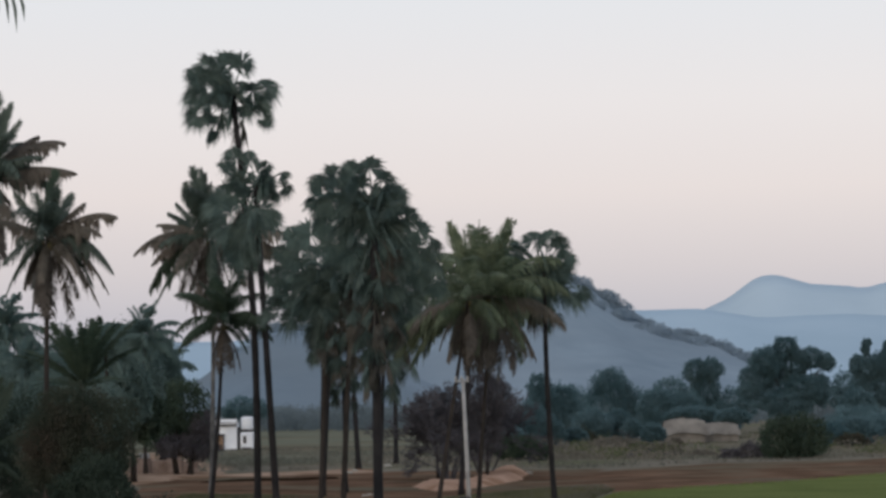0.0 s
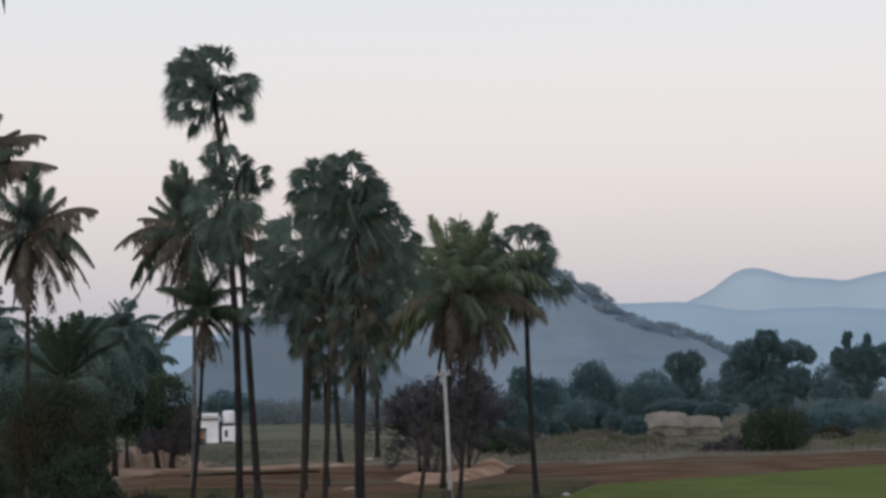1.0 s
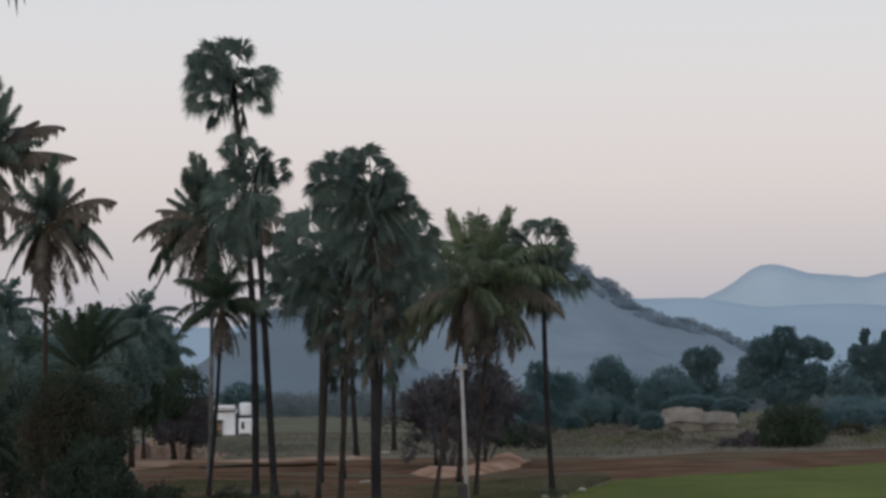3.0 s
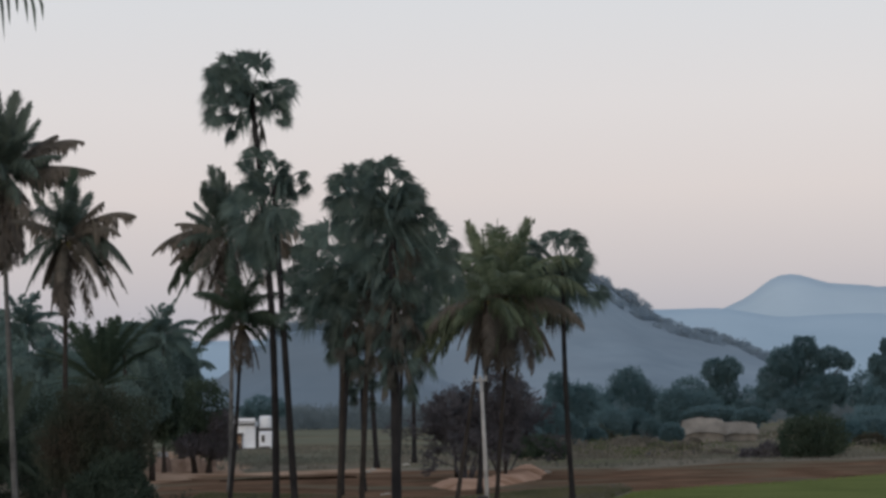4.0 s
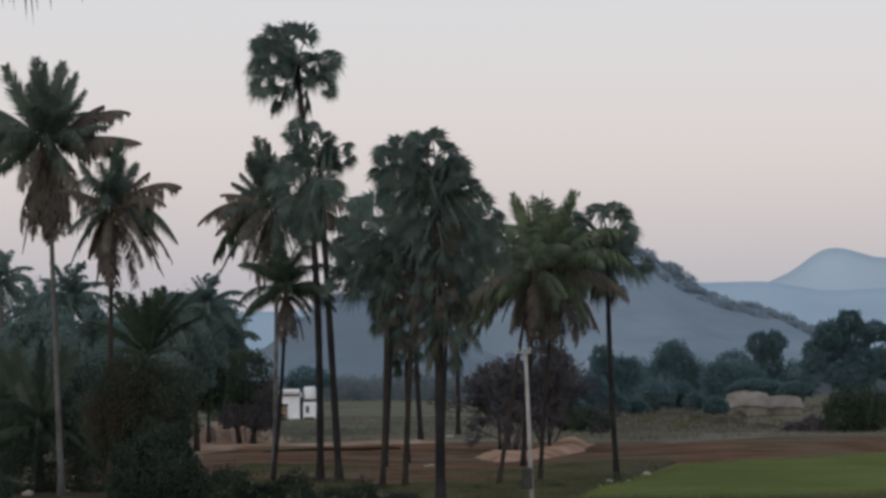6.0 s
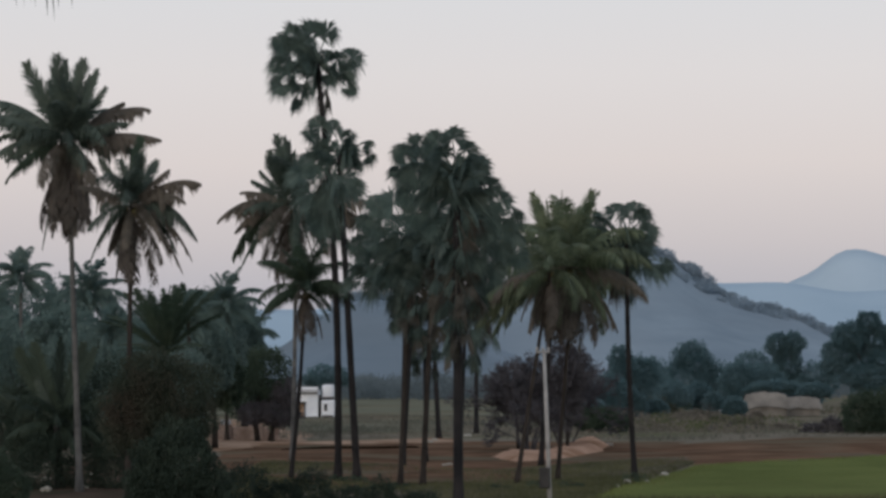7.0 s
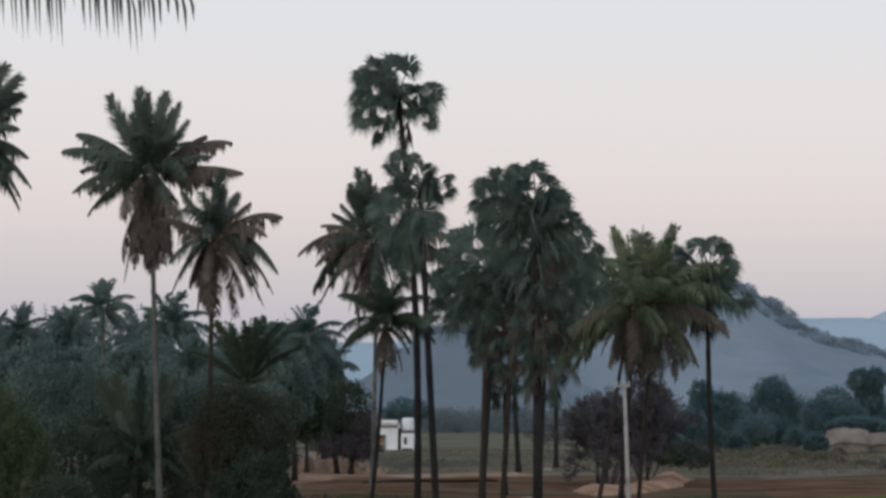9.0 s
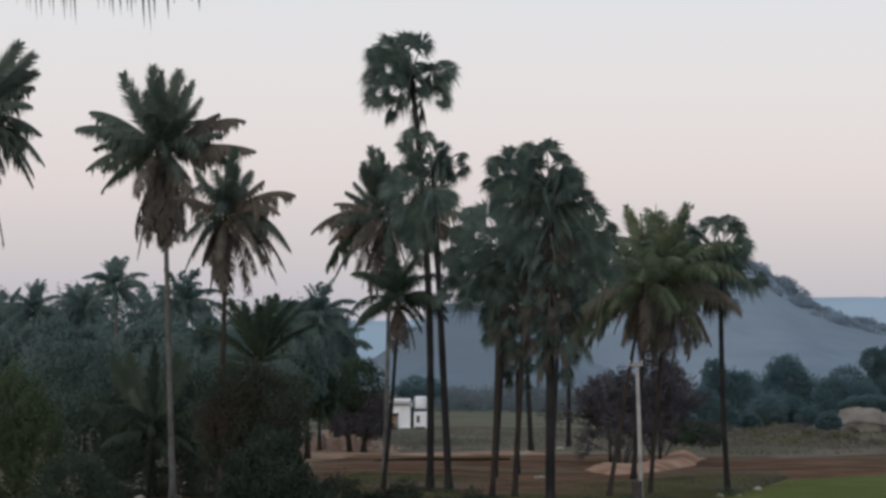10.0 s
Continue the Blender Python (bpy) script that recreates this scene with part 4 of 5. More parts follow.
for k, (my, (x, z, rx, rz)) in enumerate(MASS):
    # all crowns but the dark one have haze in their leaf colour
    leafy("grove_tree", my, [(x, z, rx, rz), (x - rx * 0.6, z + rz * 0.1, rx * 0.6, rz * 0.7), (x + rx * 0.6, z - rz * 0.1, rx * 0.6, rz * 0.75)], "hazy blue-green tree of the grove", "tree", 140 + k, M_LEAF_DARK if k == 8 else M_LEAF_GROVE_HAZED, 0.26, 3900, 0.2, None, "trees of the grove")
leafy("dark_shrub_tree", 92, [(-13.05, 3.77, 1.25, 1.60), (-11.63, 4.10, 1.55, 1.81), (-12.66, 4.99, 1.14, 1.24), (-12.78, 3.24, 1.86, 1.14)], "large dense dark olive shrub", "shrub", 51, M_LEAF_BROWN, 0.085, 12000, 0.10, None, G4)
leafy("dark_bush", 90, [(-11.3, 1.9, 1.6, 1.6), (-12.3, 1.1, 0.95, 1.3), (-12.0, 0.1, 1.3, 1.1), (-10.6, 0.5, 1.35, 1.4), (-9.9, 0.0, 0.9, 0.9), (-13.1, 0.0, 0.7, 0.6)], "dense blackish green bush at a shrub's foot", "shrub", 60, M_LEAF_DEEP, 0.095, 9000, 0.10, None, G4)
leafy("small_tree", 205, [(-20.16, 3.59, 1.84, 2.19), (-18.52, 5.63, 2.07, 2.19), (-17.63, 2.86, 1.61, 1.96)], "small dark tree with a rounded crown over a pale yard", "tree", 52, M_LEAF_DARK, 0.2, 4500, 0.20, None, G4, stems=2)
leafy("broadleaf_tree", 140, [(-27.23, 5.17, 2.20, 2.99), (-30.27, 5.16, 2.05, 2.99), (-23.55, 5.03, 2.36, 2.83)], "dark teal broadleaf tree massed below the palms", "tree", 53, M_LEAF_GROVE_HAZED, 0.18, 8000, 0.2, None, G4, stems=2)
leafy("broadleaf_tree", 135, [(-19.48, 5.11, 1.82, 2.20), (-17.02, 4.67, 1.82, 2.35), (-17.92, 2.91, 2.13, 3.04)], "dark broadleaf tree behind a shrub", "tree", 58, M_LEAF_GROVE_HAZED, 0.16, 8000, 0.2, None, G4, stems=2)
leafy("olive_bush", 98, [(-22.64, 3.78, 1.32, 2.31), (-21.55, 2.67, 1.27, 2.31), (-23.06, 1.89, 1.32, 1.98)], "moss green leafy bush", "shrub", 54, M_LEAF_MOSS, 0.10, 10000, 0.08, None, G4)
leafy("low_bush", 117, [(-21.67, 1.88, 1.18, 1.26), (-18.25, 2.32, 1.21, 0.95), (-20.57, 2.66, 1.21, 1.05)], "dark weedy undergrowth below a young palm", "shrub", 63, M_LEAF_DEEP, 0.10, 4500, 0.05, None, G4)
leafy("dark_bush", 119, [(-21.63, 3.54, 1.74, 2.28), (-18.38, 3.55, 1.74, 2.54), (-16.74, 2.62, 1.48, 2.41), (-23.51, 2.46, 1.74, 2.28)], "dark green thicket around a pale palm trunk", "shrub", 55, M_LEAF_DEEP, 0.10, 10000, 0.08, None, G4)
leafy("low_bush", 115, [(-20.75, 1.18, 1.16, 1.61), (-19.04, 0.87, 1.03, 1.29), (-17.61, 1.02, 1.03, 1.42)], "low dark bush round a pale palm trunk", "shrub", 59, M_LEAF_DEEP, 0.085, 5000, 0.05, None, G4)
leafy("low_bush", 82, [(-16.94, 1.85, 1.20, 1.11), (-15.81, 1.49, 0.65, 0.74)], "low green bush on reddish ground", "shrub", 56, M_LEAF_DARK, 0.08, 7000, 0.05, None, G4)
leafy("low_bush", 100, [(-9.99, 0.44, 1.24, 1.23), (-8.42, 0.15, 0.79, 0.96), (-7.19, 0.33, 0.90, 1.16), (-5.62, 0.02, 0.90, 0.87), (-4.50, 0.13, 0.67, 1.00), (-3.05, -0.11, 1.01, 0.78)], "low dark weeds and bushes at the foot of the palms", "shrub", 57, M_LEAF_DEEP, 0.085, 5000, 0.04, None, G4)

for k, (fx, fy) in enumerate([(-7.66, 122.87), (-6.64, 121.19), (-1.36, 93.45), (-4.31, 114.26), (1.97, 113.18), (6.72, 121.37), (0.24, 111.53), (3.40, 112.67)]):
    r = 0.28 + 0.1 * (k % 3)
    leafy("weed_clump", fy - 0.3, [(fx - 0.25, 0.15, r, r * 0.8), (fx + 0.3, 0.12, r * 0.9, r * 0.7)], "small dark weed clump at a palm's foot", "weed", 400 + k, M_LEAF_DARK, 0.09, 260, 0.02, None, "weeds at the palm feet")

# ------------------------------------------------------------------ middle distance
G5 = "trees across the fields"
leafy("round_tree", 400, [(31.32, 4.97, 4.50, 4.95), (31.37, 8.03, 3.15, 3.06), (35.81, 3.80, 4.05, 3.82)], "round dark tree beyond the fields", "tree", 61, M_LEAF_FAR_HAZED, 0.30, 7000, 0.3, None, G5)
leafy("flat_topped_tree", 470, [(53.06, 11.02, 2.59, 2.54), (55.72, 11.25, 2.38, 2.27), (54.59, 6.88, 2.91, 4.23)], "flat-topped tree beyond the fields", "tree", 62, M_LEAF_FAR_HAZED, 0.32, 5500, 0.3, None, G5)
leafy("large_tree", 430, [(63.91, 14.45, 2.32, 1.93), (60.55, 11.79, 3.09, 2.71), (64.9, 10.94, 3.09, 3.09), (68.14, 12.44, 2.51, 1.93), (70.83, 11.62, 1.45, 1.55), (59.32, 8.91, 3.48, 2.71), (66.26, 7.24, 4.06, 2.51), (57.72, 7.0, 2.51, 1.74), (63.3, 4.97, 5.22, 2.51), (69.17, 7.0, 2.51, 2.9)], "large spreading tree with several lobes", "tree", 63, M_LEAF_FAR_HAZED, 0.30, 6500, 0.35, None, G5)
leafy("large_tree", 440, [(79.61, 10.66, 3.17, 2.38), (78.04, 11.68, 1.58, 1.58), (82.4, 11.01, 2.77, 2.57), (85.97, 10.56, 3.56, 3.17), (79.3, 14.24, 0.79, 1.58), (79.92, 15.22, 0.59, 0.69), (83.08, 14.17, 0.69, 1.39), (80.7, 6.88, 4.55, 2.97)], "broad tree with two small tufts above its crown", "tree", 64, M_LEAF_FAR_HAZED, 0.30, 5600, 0.35, None, G5)
leafy("tree", 360, [(19.02, 4.07, 4.05, 4.25), (17.89, 7.11, 1.82, 2.83), (21.50, 5.05, 2.63, 3.24)], "dark tree behind the slim palm", "tree", 65, M_LEAF_FAR_HAZED, 0.28, 7000, 0.3, None, G5)
leafy("spreading_bush", 380, [(36.60, 4.55, 2.99, 3.08), (41.09, 4.20, 3.20, 2.78)], "wide spreading bush between two trees", "shrub", 67, M_LEAF_FAR_HAZED, 0.28, 6000, 0.2, None, G5)
leafy("dark_bush", 225, [(32.61, 1.65, 1.95, 2.15), (34.87, 1.68, 2.33, 2.20)], "dense dark bush at the field's far edge", "shrub", 66, M_LEAF_DARK, 0.24, 5000, 0.1, None, G5)
leafy("dark_bush", 232, [(8.49, 1.26, 1.46, 1.25), (10.15, 1.12, 1.67, 1.36), (11.5, 0.68, 0.94, 0.94)], "dark green bush behind a heap of earth", "shrub", 69, M_LEAF_DARK, 0.2, 3000, 0.08, None, G5)
leafy("brown_bush", 228, [(28.70, 0.15, 1.15, 0.82), (30.50, 0.41, 1.41, 1.10)], "low dry reddish brown bush beside a darker one", "shrub", 68, M_TWIG, 0.2, 1800, 0.06, None, G5)
FAR_SCRUB = [
    (310, (29.46, 1.54, 1.39, 1.15)),
    (320, (60.34, 2.24, 3.17, 1.62)),
    (330, (57.83, 2.57, 4.08, 2.04)),
    (350, (10.05, 2.42, 3.54, 1.97)),
    (350, (42.16, 2.45, 2.95, 1.57)),
    (420, (74.13, 4.74, 2.83, 2.60)),
    (470, (59.86, 4.97, 3.96, 2.91)),
    (480, (-31.92, 5.75, 4.32, 2.16)),
    (480, (49.25, 6.99, 3.51, 3.24)),
    (500, (86.04, 7.25, 3.37, 3.94)),
    (520, (30.79, 6.24, 5.85, 3.51)),
]
UNDERGROWTH = [
    (292, (13.69, 3.08, 1.97, 2.53)),
    (290, (15.6, 2.25, 1.43, 1.76)),
    (318, (22.55, 2.82, 2.15, 1.86)),
    (322, (26.03, 2.74, 2.03, 1.74)),
    (316, (27.37, 2.04, 1.14, 1.14)),
    (296, (18.97, 1.54, 1.2, 1.07)),
    (276, (45.02, 1.37, 2.48, 1.55)),
    (286, (50.08, 1.7, 2.57, 1.74)),
    (292, (54.23, 1.51, 1.97, 1.44)),
    (284, (10.41, 1.66, 1.92, 1.44)),
    (345, (38.32, 3.79, 3.1, 0.93)),
    (342, (43.37, 3.25, 2.0, 1.08)),
]
NEAR_SCRUB = [
    (245, (27.94, -0.34, 1.93, 0.83)),
    (260, (25.85, 0.25, 1.75, 0.88)),
    (270, (46.96, 0.59, 1.82, 1.06)),
    (280, (22.33, 0.42, 3.62, 1.10)),
    (296, (30.78, 0.14, 1.00, 0.90)),
    (300, (19.05, 1.16, 2.70, 1.52)),
    (300, (62.40, 2.18, 3.37, 1.69)),
]
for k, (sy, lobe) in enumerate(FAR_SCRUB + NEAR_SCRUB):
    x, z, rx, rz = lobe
    leafy("scrub_bush", sy, [(x, z, rx, rz), (x - rx * 0.6, z - rz * 0.35, rx * 0.6, rz * 0.6), (x + rx * 0.65, z - rz * 0.3, rx * 0.55, rz * 0.65)], "dull scrub bush on the far side of the fields", "shrub", 80 + k, (M_LEAF_FAR_HAZED if sy > 300 else (M_SCRUB, M_LEAF_BROWN, M_SCRUB)[k % 3]), 0.0009 * sy, 1400, 0.08, None, G5)

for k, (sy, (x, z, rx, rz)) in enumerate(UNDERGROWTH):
    leafy("thicket_bush", sy, [(x, z, rx, rz), (x - rx * 0.7, z - rz * 0.3, rx * 0.6, rz * 0.7), (x + rx * 0.7, z - rz * 0.25, rx * 0.6, rz * 0.75)], "dark undergrowth below the far trees, haze painted in as blue-green", "shrub", 160 + k, M_LEAF_FAR_HAZED, 0.26, 2600, 0.08, None, "undergrowth of the far trees")

leafy("thorn_shrub", 204, [(-19.57, 2.29, 1.42, 1.01), (-17.42, 2.30, 1.74, 1.24), (-17.05, 3.90, 1.15, 1.25)], "leafless purple-brown thorn shrub beneath a small tree", "shrub", 74, M_TWIG, 0.16, 4200, 0.14, None, "bare shrubs", stems=1)

# ------------------------------------------------------------------ bare shrubs among the palms
twiggy(2.28, 173.59, 3.4, 7.0, "leafless reddish brown shrub among the palms", 71, group="bare shrubs")
twiggy(4.96, 179.96, 5.2, 7.6, "leafless reddish brown shrub behind the pole", 72, group="bare shrubs")


leafy("bare_tree", 176, [(0.42, 4.32, 0.87, 1.35), (1.38, 5.01, 1.19, 1.5), (2.69, 5.15, 1.19, 1.58), (2.07, 3.7, 1.35, 1.19), (3.26, 3.88, 1.03, 1.58), (1.08, 3.32, 0.87, 0.87)], "dusky leafless thorn tree spreading from a short stem", "tree", 75, M_TWIG, 0.15, 1900, 0.1, None, "bare shrubs", stems=2)
leafy("bare_tree", 172, [(4.64, 5.70, 1.45, 2.03), (5.57, 5.60, 1.22, 1.55), (4.73, 3.87, 1.35, 1.74)], "nearly leafless dark brown tree among the palms", "tree", 73, M_TWIG, 0.14, 5000, 0.1, None, "bare shrubs")


# ------------------------------------------------------------------ electricity pole with its box
def electricity_pole(x, y, dx, height):
    pole = thing("electricity_pole", x, y, 0, "pale concrete electricity pole with a dark meter box", "pole")
    v, f = loft([(0, 0, -0.3), (dx * 0.5, 0, height * 0.5), (dx, 0, height)], [0.095, 0.082, 0.065], 8)
    piece("shaft", mesh_from("shaft", v, f, M_POLE, True), pole)
    v, f = boxes([(dx - 0.05, -0.14, height - 0.12, 0.56, 0.06, 0.07)])
    piece("crossarm", mesh_from("crossarm", v, f, M_POLE), pole)
    for k in (-0.28, -0.05, 0.18):
        v, f = loft([(dx + k, -0.14, height - 0.08), (dx + k, -0.14, height), (dx + k, -0.14, height + 0.08)], [0.03, 0.05, 0.02], 8)
        piece("insulator", mesh_from("insulator", v, f, M_POLE, True), pole, "small white insulator")
    v, f = boxes([(-0.22, -0.22, 1.15, 0.40, 0.24, 0.80)])
    box = piece("meter_box", mesh_from("meter_box", v, f, M_METAL), pole, "dark metal box")
    v, f = boxes([(-0.22, -0.35, 1.15, 0.34, 0.02, 0.72)])
    piece("door", mesh_from("box_door", v, f, M_METAL), box)
    return pole


PX, PY = 2.14, 98.14
electricity_pole(PX, PY, -0.21, 6.16)


# ------------------------------------------------------------------ house
def small_house(x, y, wide, high):
    house = thing("house", x, y, 0, "small white flat-roofed house with a roof water tank", "house")
    t, main, tower = 0.22, wide * 0.62, wide * 0.30
    mx, tx, d = -wide / 2 + main / 2, wide / 2 - tower / 2, wide * 0.8
    door0, door1 = mx - main * 0.46, mx - main * 0.02

    def block(name, spec, mat, parent, label=""):
        v, f = boxes(spec)
        return piece(name, mesh_from(name, v, f, mat), parent, label)

    body = high * 0.94
    gap0, gap1 = mx + main / 2, tx - tower / 2
    block("front_wall", [((door0 - 0.01 + mx - main / 2) / 2, 0, body / 2, door0 - mx + main / 2 - 0.02, t, body), ((door1 + mx + main / 2) / 2, 0, body / 2, mx + main / 2 - door1, t, body),
                         ((door0 + door1) / 2, 0, (body + 2.0) / 2, door1 - door0, t, body - 2.0)], M_WHITEWASH, house)
    for k in (mx - main / 2 + t / 2, mx + main / 2 - t / 2):
        block("side_wall", [(k, d / 2 + t / 2, body / 2, t, d, body)], M_WHITEWASH, house)
    block("back_wall", [(mx, d + t, body / 2, main, t, body)], M_WHITEWASH, house)
    block("roof_slab", [(mx, d / 2, body + 0.08, main + 0.2, d + 0.5, 0.16)], M_ROOF, house)
    # dark colour paints the shadow line under the parapet
    block("ledge", [(mx + 0.02, -0.30, body * 0.925, main + 0.06, 0.45, 0.2)], M_DARK_AND_SHADE, house, "ledge below the parapet, its shadow line painted dark")
    block("parapet", [(mx, 0.05, body + 0.34, main, 0.15, 0.36)], M_WHITEWASH, house)
    block("door", [((door0 + door1) / 2, 0.55, 0.95, door1 - door0 - 0.1, 0.06, 1.9)], M_PALE_SOIL, house, "tan door set back in a porch")
    block("lintel", [((door0 + door1) / 2 + 0.1, -0.3, 2.02, door1 - door0 + 0.35, 0.5, 0.22)], M_DARK_AND_SHADE, house, "dark porch beam")
    block("porch_post", [(door1 + 0.12, -0.45, 0.98, 0.14, 0.14, 1.86)], M_DARK_AND_SHADE, house, "dark wooden post")
    # added dark panel that stands in for the shade in the gap
    block("passage_wall", [((gap0 + gap1) / 2, 0.9, body * 0.42, gap1 - gap0 - 0.02, 0.15, body * 0.84)], M_DARK_AND_SHADE, house, "dark panel painted as the shade between the two blocks")
    v, f = boxes([(tx, 1.2, high * 0.31, tower, 2.4, high * 0.62)])
    stairs = piece("stair_tower", mesh_from("stair_tower", v, f, M_WHITEWASH), house)
    block("window", [(tx - tower * 0.16, -0.03, high * 0.36, tower * 0.24, 0.08, high * 0.24)], M_DARK_AND_SHADE, stairs, "narrow dark window")
    block("step", [(tx - tower * 0.02, -0.22, high * 0.05, tower * 0.8, 0.4, high * 0.09)], M_DARK_AND_SHADE, stairs, "dark stone step")
    block("tank_stand", [(tx, 1.0, high * 0.67, tower * 0.84, 1.6, high * 0.10)], M_DARK_AND_SHADE, house, "dark stand under the tank")
    r = tower * 0.47
    v, f = loft([(tx, 1.0, high * 0.72), (tx, 1.0, high * 0.76), (tx, 1.0, high * 1.08), (tx, 1.0, high * 1.13), (tx, 1.0, high * 1.16)], [r * 0.96, r, r, r * 0.96, r * 0.7], 16)
    piece("water_tank", mesh_from("water_tank", v, f, M_WHITEWASH, True), house, "white rounded roof tank")
    block("plinth", [(mx, -0.3, 0.1, main * 0.98, 1.0, 0.2)], M_ROOF, house)
    return house


HX, HY = -23.74, 328.03
small_house(HX, HY, 5.614, 3.742)


def plain_house(x, y, z, wide, high, label, wall=M_ROOF):
    house = thing("far_house", x, y, z, label, "house", "far houses")
    v, f = boxes([(0, 0, high / 2 - 0.5, wide, wide * 0.7, high + 1)])
    piece("wall", mesh_from("wall", v, f, wall), house)
    v, f = boxes([(0, 0, high + 0.1, wide * 1.1, wide * 0.8, 0.2)])
    piece("roof", mesh_from("roof", v, f, M_ROOF), house)
    v, f = boxes([(-wide * 0.2, -wide * 0.36, high * 0.4, wide * 0.2, 0.1, high * 0.7)])
    piece("door", mesh_from("door", v, f, M_DARK_AND_SHADE), house)
    return house


# ------------------------------------------------------------------ mud wall of the yard
def mud_wall(x0, x1, y, high):
    wall = thing("mud_wall", (x0 + x1) / 2, y, 0, "low weathered pinkish mud wall behind the yard trees", "wall")
    long, n = x1 - x0, 4
    for k in range(n):
        top = high * (1.0, 0.86, 0.95, 0.78)[k]
        v, f = boxes([(-long / 2 + long * (k + 0.5) / n, 0.1 * (k % 2), top / 2 - 0.1, long / n - 0.02, 0.35, top + 0.2)])
        piece("wall_section", mesh_from("wall_section", v, f, M_MUD), wall)
    v, f = boxes([(-long * 0.36, 0, high + 0.2, long * 0.16, 0.3, 0.4)])
    piece("block", mesh_from("block", v, f, M_ROOF), wall, "pale cement block on the wall")
    return wall


mud_wall(-23.32, -18.10, 211.0, 1.25)


# thatched shed, low walls and huts across the fields
def thatched_shed(x, y, wide, high, label, seed):
    shed = thing("thatched_shed", x, y, 0, label, "shed")
    rng = random.Random(seed)
    verts, faces = [], []
    n, rows_ = 24, 5
    for side in (-1, 1):
        base = len(verts)
        for j in range(rows_ + 1):
            for i in range(n + 1):
                u, w_ = i / n - 0.5, j / rows_
                verts.append((u * wide * (1 - 0.12 * w_) + rng.uniform(-0.1, 0.1), side * wide * 0.28 * (1 - w_), high * (0.42 + 0.58 * w_ ** 0.9) - 0.5 * high * u * u + 0.14 * noise.noise(Vector((u * 4, w_ * 2, seed))) + rng.uniform(-0.04, 0.04)))
        for j in range(rows_):
            for i in range(n):
                a = base + j * (n + 1) + i
                faces.append((a, a + 1, a + n + 2, a + n + 1))
    piece("thatch_roof", mesh_from("thatch_roof", verts, faces, M_THATCH), shed)
    v, f = boxes([(0, 0, high * 0.21, wide * 0.86, wide * 0.42, high * 0.42)])
    piece("mud_wall", mesh_from("mud_wall", v, f, M_THATCH), shed)
    return shed


SX, SY = 34.25, 319.04
thatched_shed(SX, SY, 5.996, 3.207, "low thatched shed among scrub", 8)
SX, SY = 39.37, 325.04
thatched_shed(SX, SY, 5.579, 2.575, "sagging thatched lean-to beside a shed", 9)
HX, HY = 32.40, 357.43
plain_house(HX, HY, 0, 1.333, 1.777, "small pale hut between the trees")
plain_house(-51.8, 1222, 18.3, 2.2, 1.4, "tiny pale building on the hillside", M_WHITEWASH)
plain_house(-20.7, 1222, 17.5, 2.2, 1.4, "tiny pale building on the hillside", M_WHITEWASH)


# ------------------------------------------------------------------ stones by the field
def stone(x, y, size, seed):
    rng = random.Random(seed)
    bm = bmesh.new()
    bmesh.ops.create_icosphere(bm, subdivisions=2, radius=size)
    for vert in bm.verts:
        vert.co *= 0.8 + 0.5 * noise.noise(vert.co * 2.5 / size + Vector((seed, 0, 0)))
        vert.co.z *= 0.65
    me = bpy.data.meshes.new("stone")
    bm.to_mesh(me)
    bm.free()
    me.materials.append(M_STONE)
    ob = new("stone", me)
    ob.location, ob.rotation_euler = (x, y, lie(x, y) + size * 0.15), (0, 0, rng.uniform(0, 6))
    return tagged(ob, label="pale stone on the field's edge", category="stone", group="edge stones")


for k, (x, y, s) in enumerate([(6.25, 120.22, 0.30), (7.32, 121.82, 0.20), (8.85, 131.48, 0.22), (5.56, 115.43, 0.18), (4.84, 111.02, 0.16), (-2.90, 144.32, 0.2), (-4.81, 202.10, 0.35), (8.52, 187.11, 0.36), (-2.32, 217.94, 0.40), (-5.12, 197.14, 0.34), (-2.62, 145.17, 0.24), (-1.98, 235.95, 0.30), (-20.19, 113.11, 0.34), (-18.86, 115.05, 0.30), (-21.05, 131.15, 0.24), (-20.68, 129.73, 0.35), (-22.36, 124.98, 0.30), (8.72, 130.98, 0.26)]):
    stone(x, y, s, k + 3)

# ------------------------------------------------------------------ grass and crop
rng = random.Random(77)


def scatter(poly, count, clump=-1.0):
    x0, x1, y0, y1 = min(p[0] for p in poly), max(p[0] for p in poly), min(p[1] for p in poly), max(p[1] for p in poly)
    out = []
    while len(out) < count:
        x, y = rng.uniform(x0, x1), rng.uniform(y0, y1)
        if inside(x, y, poly) and noise.noise(Vector((x * 0.09, y * 0.03, count))) + rng.gauss(0, 0.16) > clump:
            out.append((x, y, lie(x, y)))
    return out


blades("crop", scatter(FIELD, 23000), 0.16, 0.03, M_CROP, "short green crop standing thick in the field", 1, 0.3, 3)
EDGE = [(2.80, 89.99), (3.77, 99.39), (11.38, 99.68), (21.24, 104.19), (19.59, 96.13), (10.44, 91.53)]
blades("tall_grass", scatter(EDGE, 5000), 0.42, 0.04, M_WEED, "taller dark grass along the near bund", 2, 0.3, 3)
WEEDS = [(-11.21, 92.47), (-13.32, 129.16), (-4.50, 117.89), (1.05, 118.33), (6.28, 133.38), (11.50, 146.29), (5.74, 116.58), (1.77, 88.84)]
blades("weeds", scatter(WEEDS, 16000, -0.12), 0.24, 0.04, M_WEED, "dull green weeds below the palms", 3, 0.5, 3)
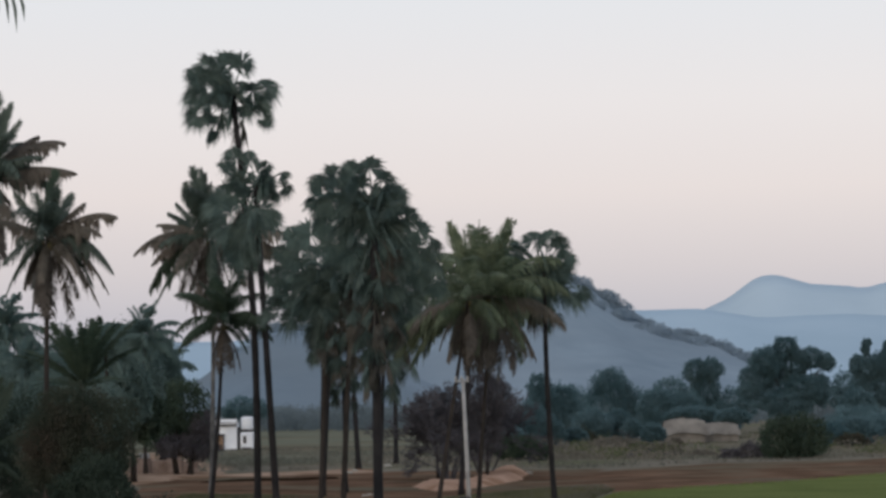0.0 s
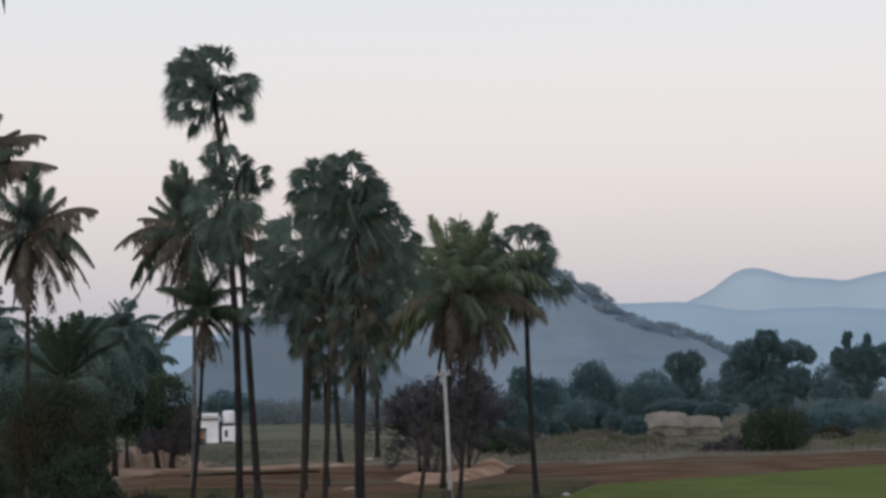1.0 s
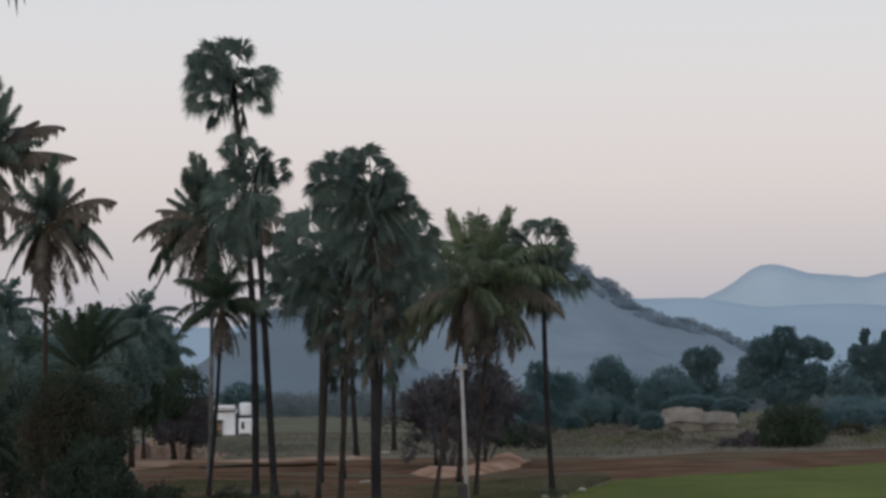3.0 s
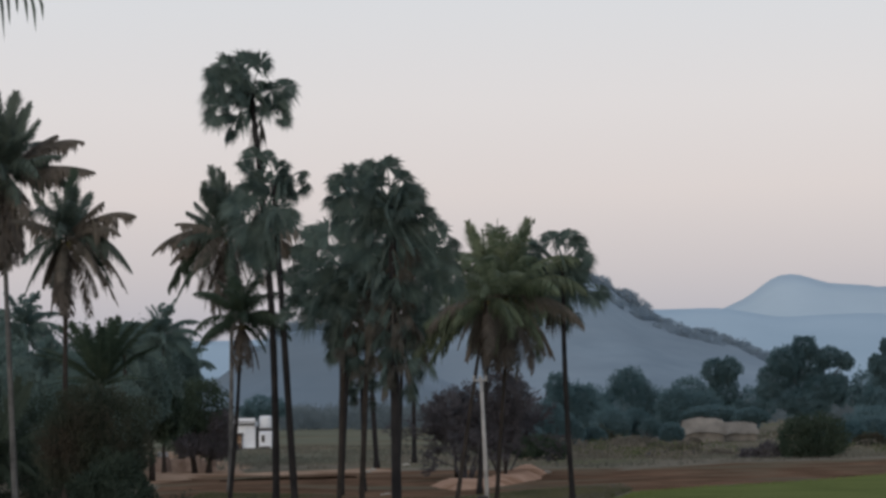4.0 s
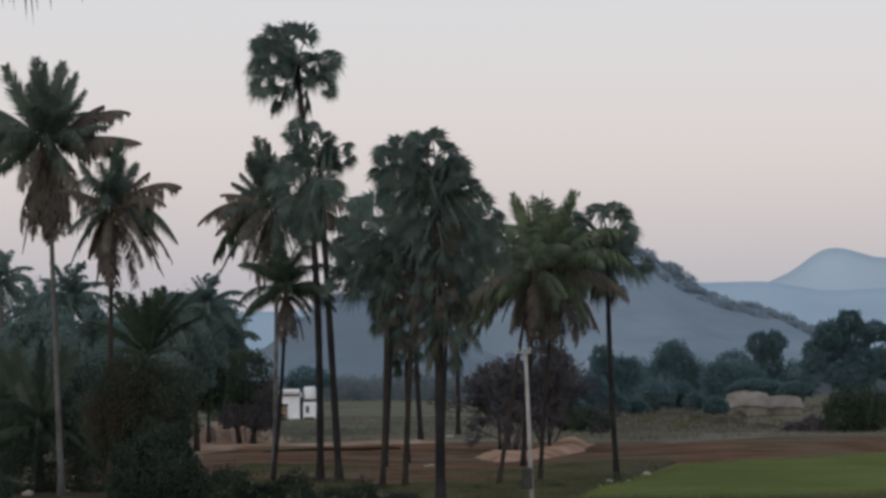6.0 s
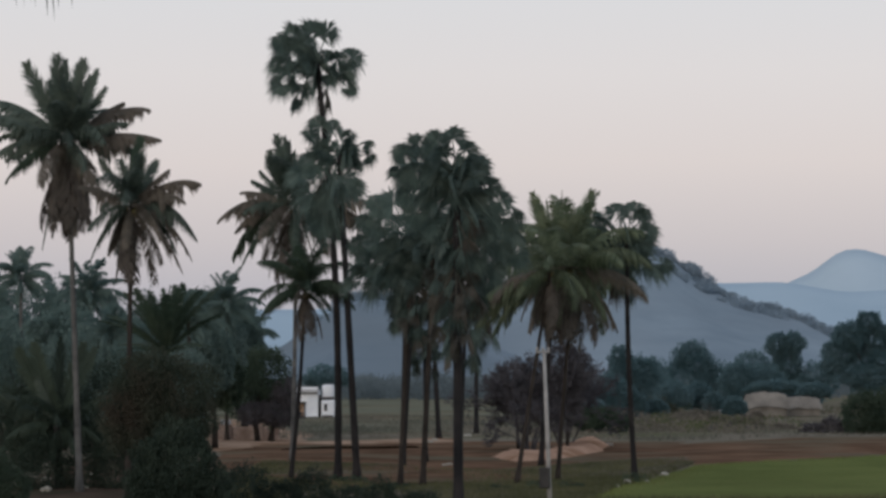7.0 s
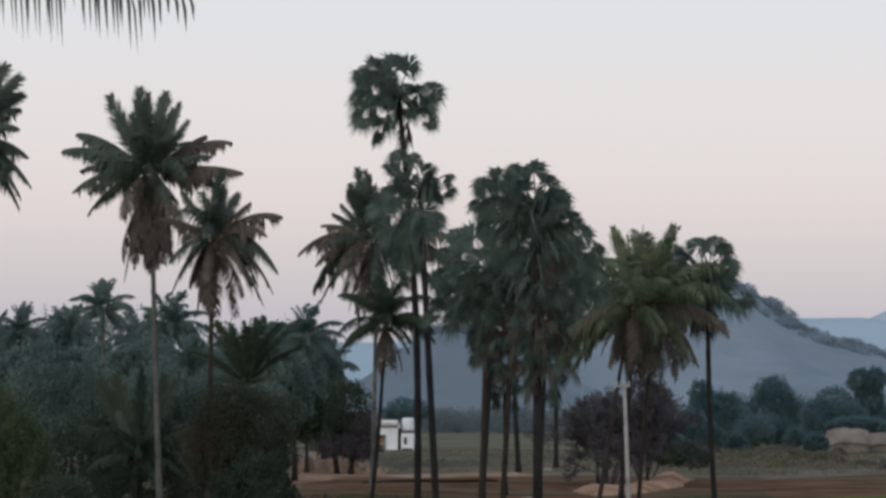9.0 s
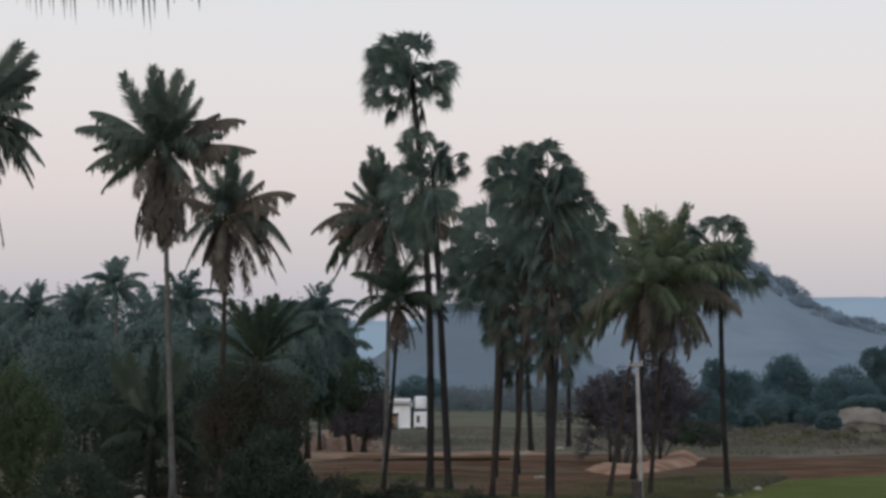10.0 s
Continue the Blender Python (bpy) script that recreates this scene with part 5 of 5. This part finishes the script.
THIN = [(-12.95, 125.53), (-14.28, 155.38), (-6.20, 145.80), (0.31, 137.59), (7.05, 149.42), (11.71, 157.99), (11.50, 146.29), (6.21, 131.80), (1.04, 117.09), (-4.45, 116.66)]
blades("weeds", scatter(THIN, 9000, 0.10), 0.16, 0.04, M_WEED, "thin patchy weeds on the red soil", 6, 0.5, 3)
blades("dead_weeds", scatter(THIN, 4000, 0.16), 0.14, 0.04, M_SCRUB, "dry trampled weeds on the red soil", 7, 0.5, 3)
blades("dead_weeds", scatter(WEEDS, 7000, -0.05), 0.2, 0.04, M_SCRUB, "dry straw among the green weeds", 8, 0.5, 3)
SCRUBLAND = [(5.94, 237.81), (13.28, 344.44), (38.61, 349.69), (80.78, 377.97), (51.22, 239.86), (26.94, 221.85), (14.56, 208.61)]
for seed, mat, label in ((1, M_SCRUB, "straggling dry brown scrub"), (2, M_LEAF_OLIVE, "straggling dull green scrub"), (3, M_STRAW, "pale dead grass clumps"), (4, M_TWIG, "dark leafless undergrowth")):
    rng = random.Random(300 + seed)
    lumps = []
    for x, y, z in scatter(SCRUBLAND, 170 if seed < 4 else 80, -0.05):
        if 29 < x < 43 and y < 330:
            continue
        r = rng.choice((0.4, 0.6, 0.9, 1.4)) * rng.uniform(0.7, 1.3)
        lumps.append((x, y, z + r * 0.2, r * rng.uniform(1.0, 2.4), r * 1.3, r * rng.uniform(0.5, 0.9)))
    v, f = leaf_cloud(lumps, 120, 0.22, rng)
    tagged(new("scrub", mesh_from("scrub", v, f, mat)), label=label + " on the far plain", category="scrub", kind="stuff")
rng = random.Random(78)
DRY = [(-25.32, 209.30), (-37.98, 346.41), (-2.16, 339.93), (20.81, 297.59), (65.80, 321.49), (45.91, 224.49), (25.91, 213.37), (14.03, 201.10), (-3.35, 216.64)]
blades("dry_grass", scatter(DRY, 5000, 0.05), 0.22, 0.08, M_STRAW, "dry straw-coloured grass on the far plain", 4, 0.5, 3)
blades("scrub_grass", scatter(DRY, 6000, -0.02), 0.3, 0.10, M_DULL_GRASS, "dull green scrub on the far plain", 5, 0.5, 3)
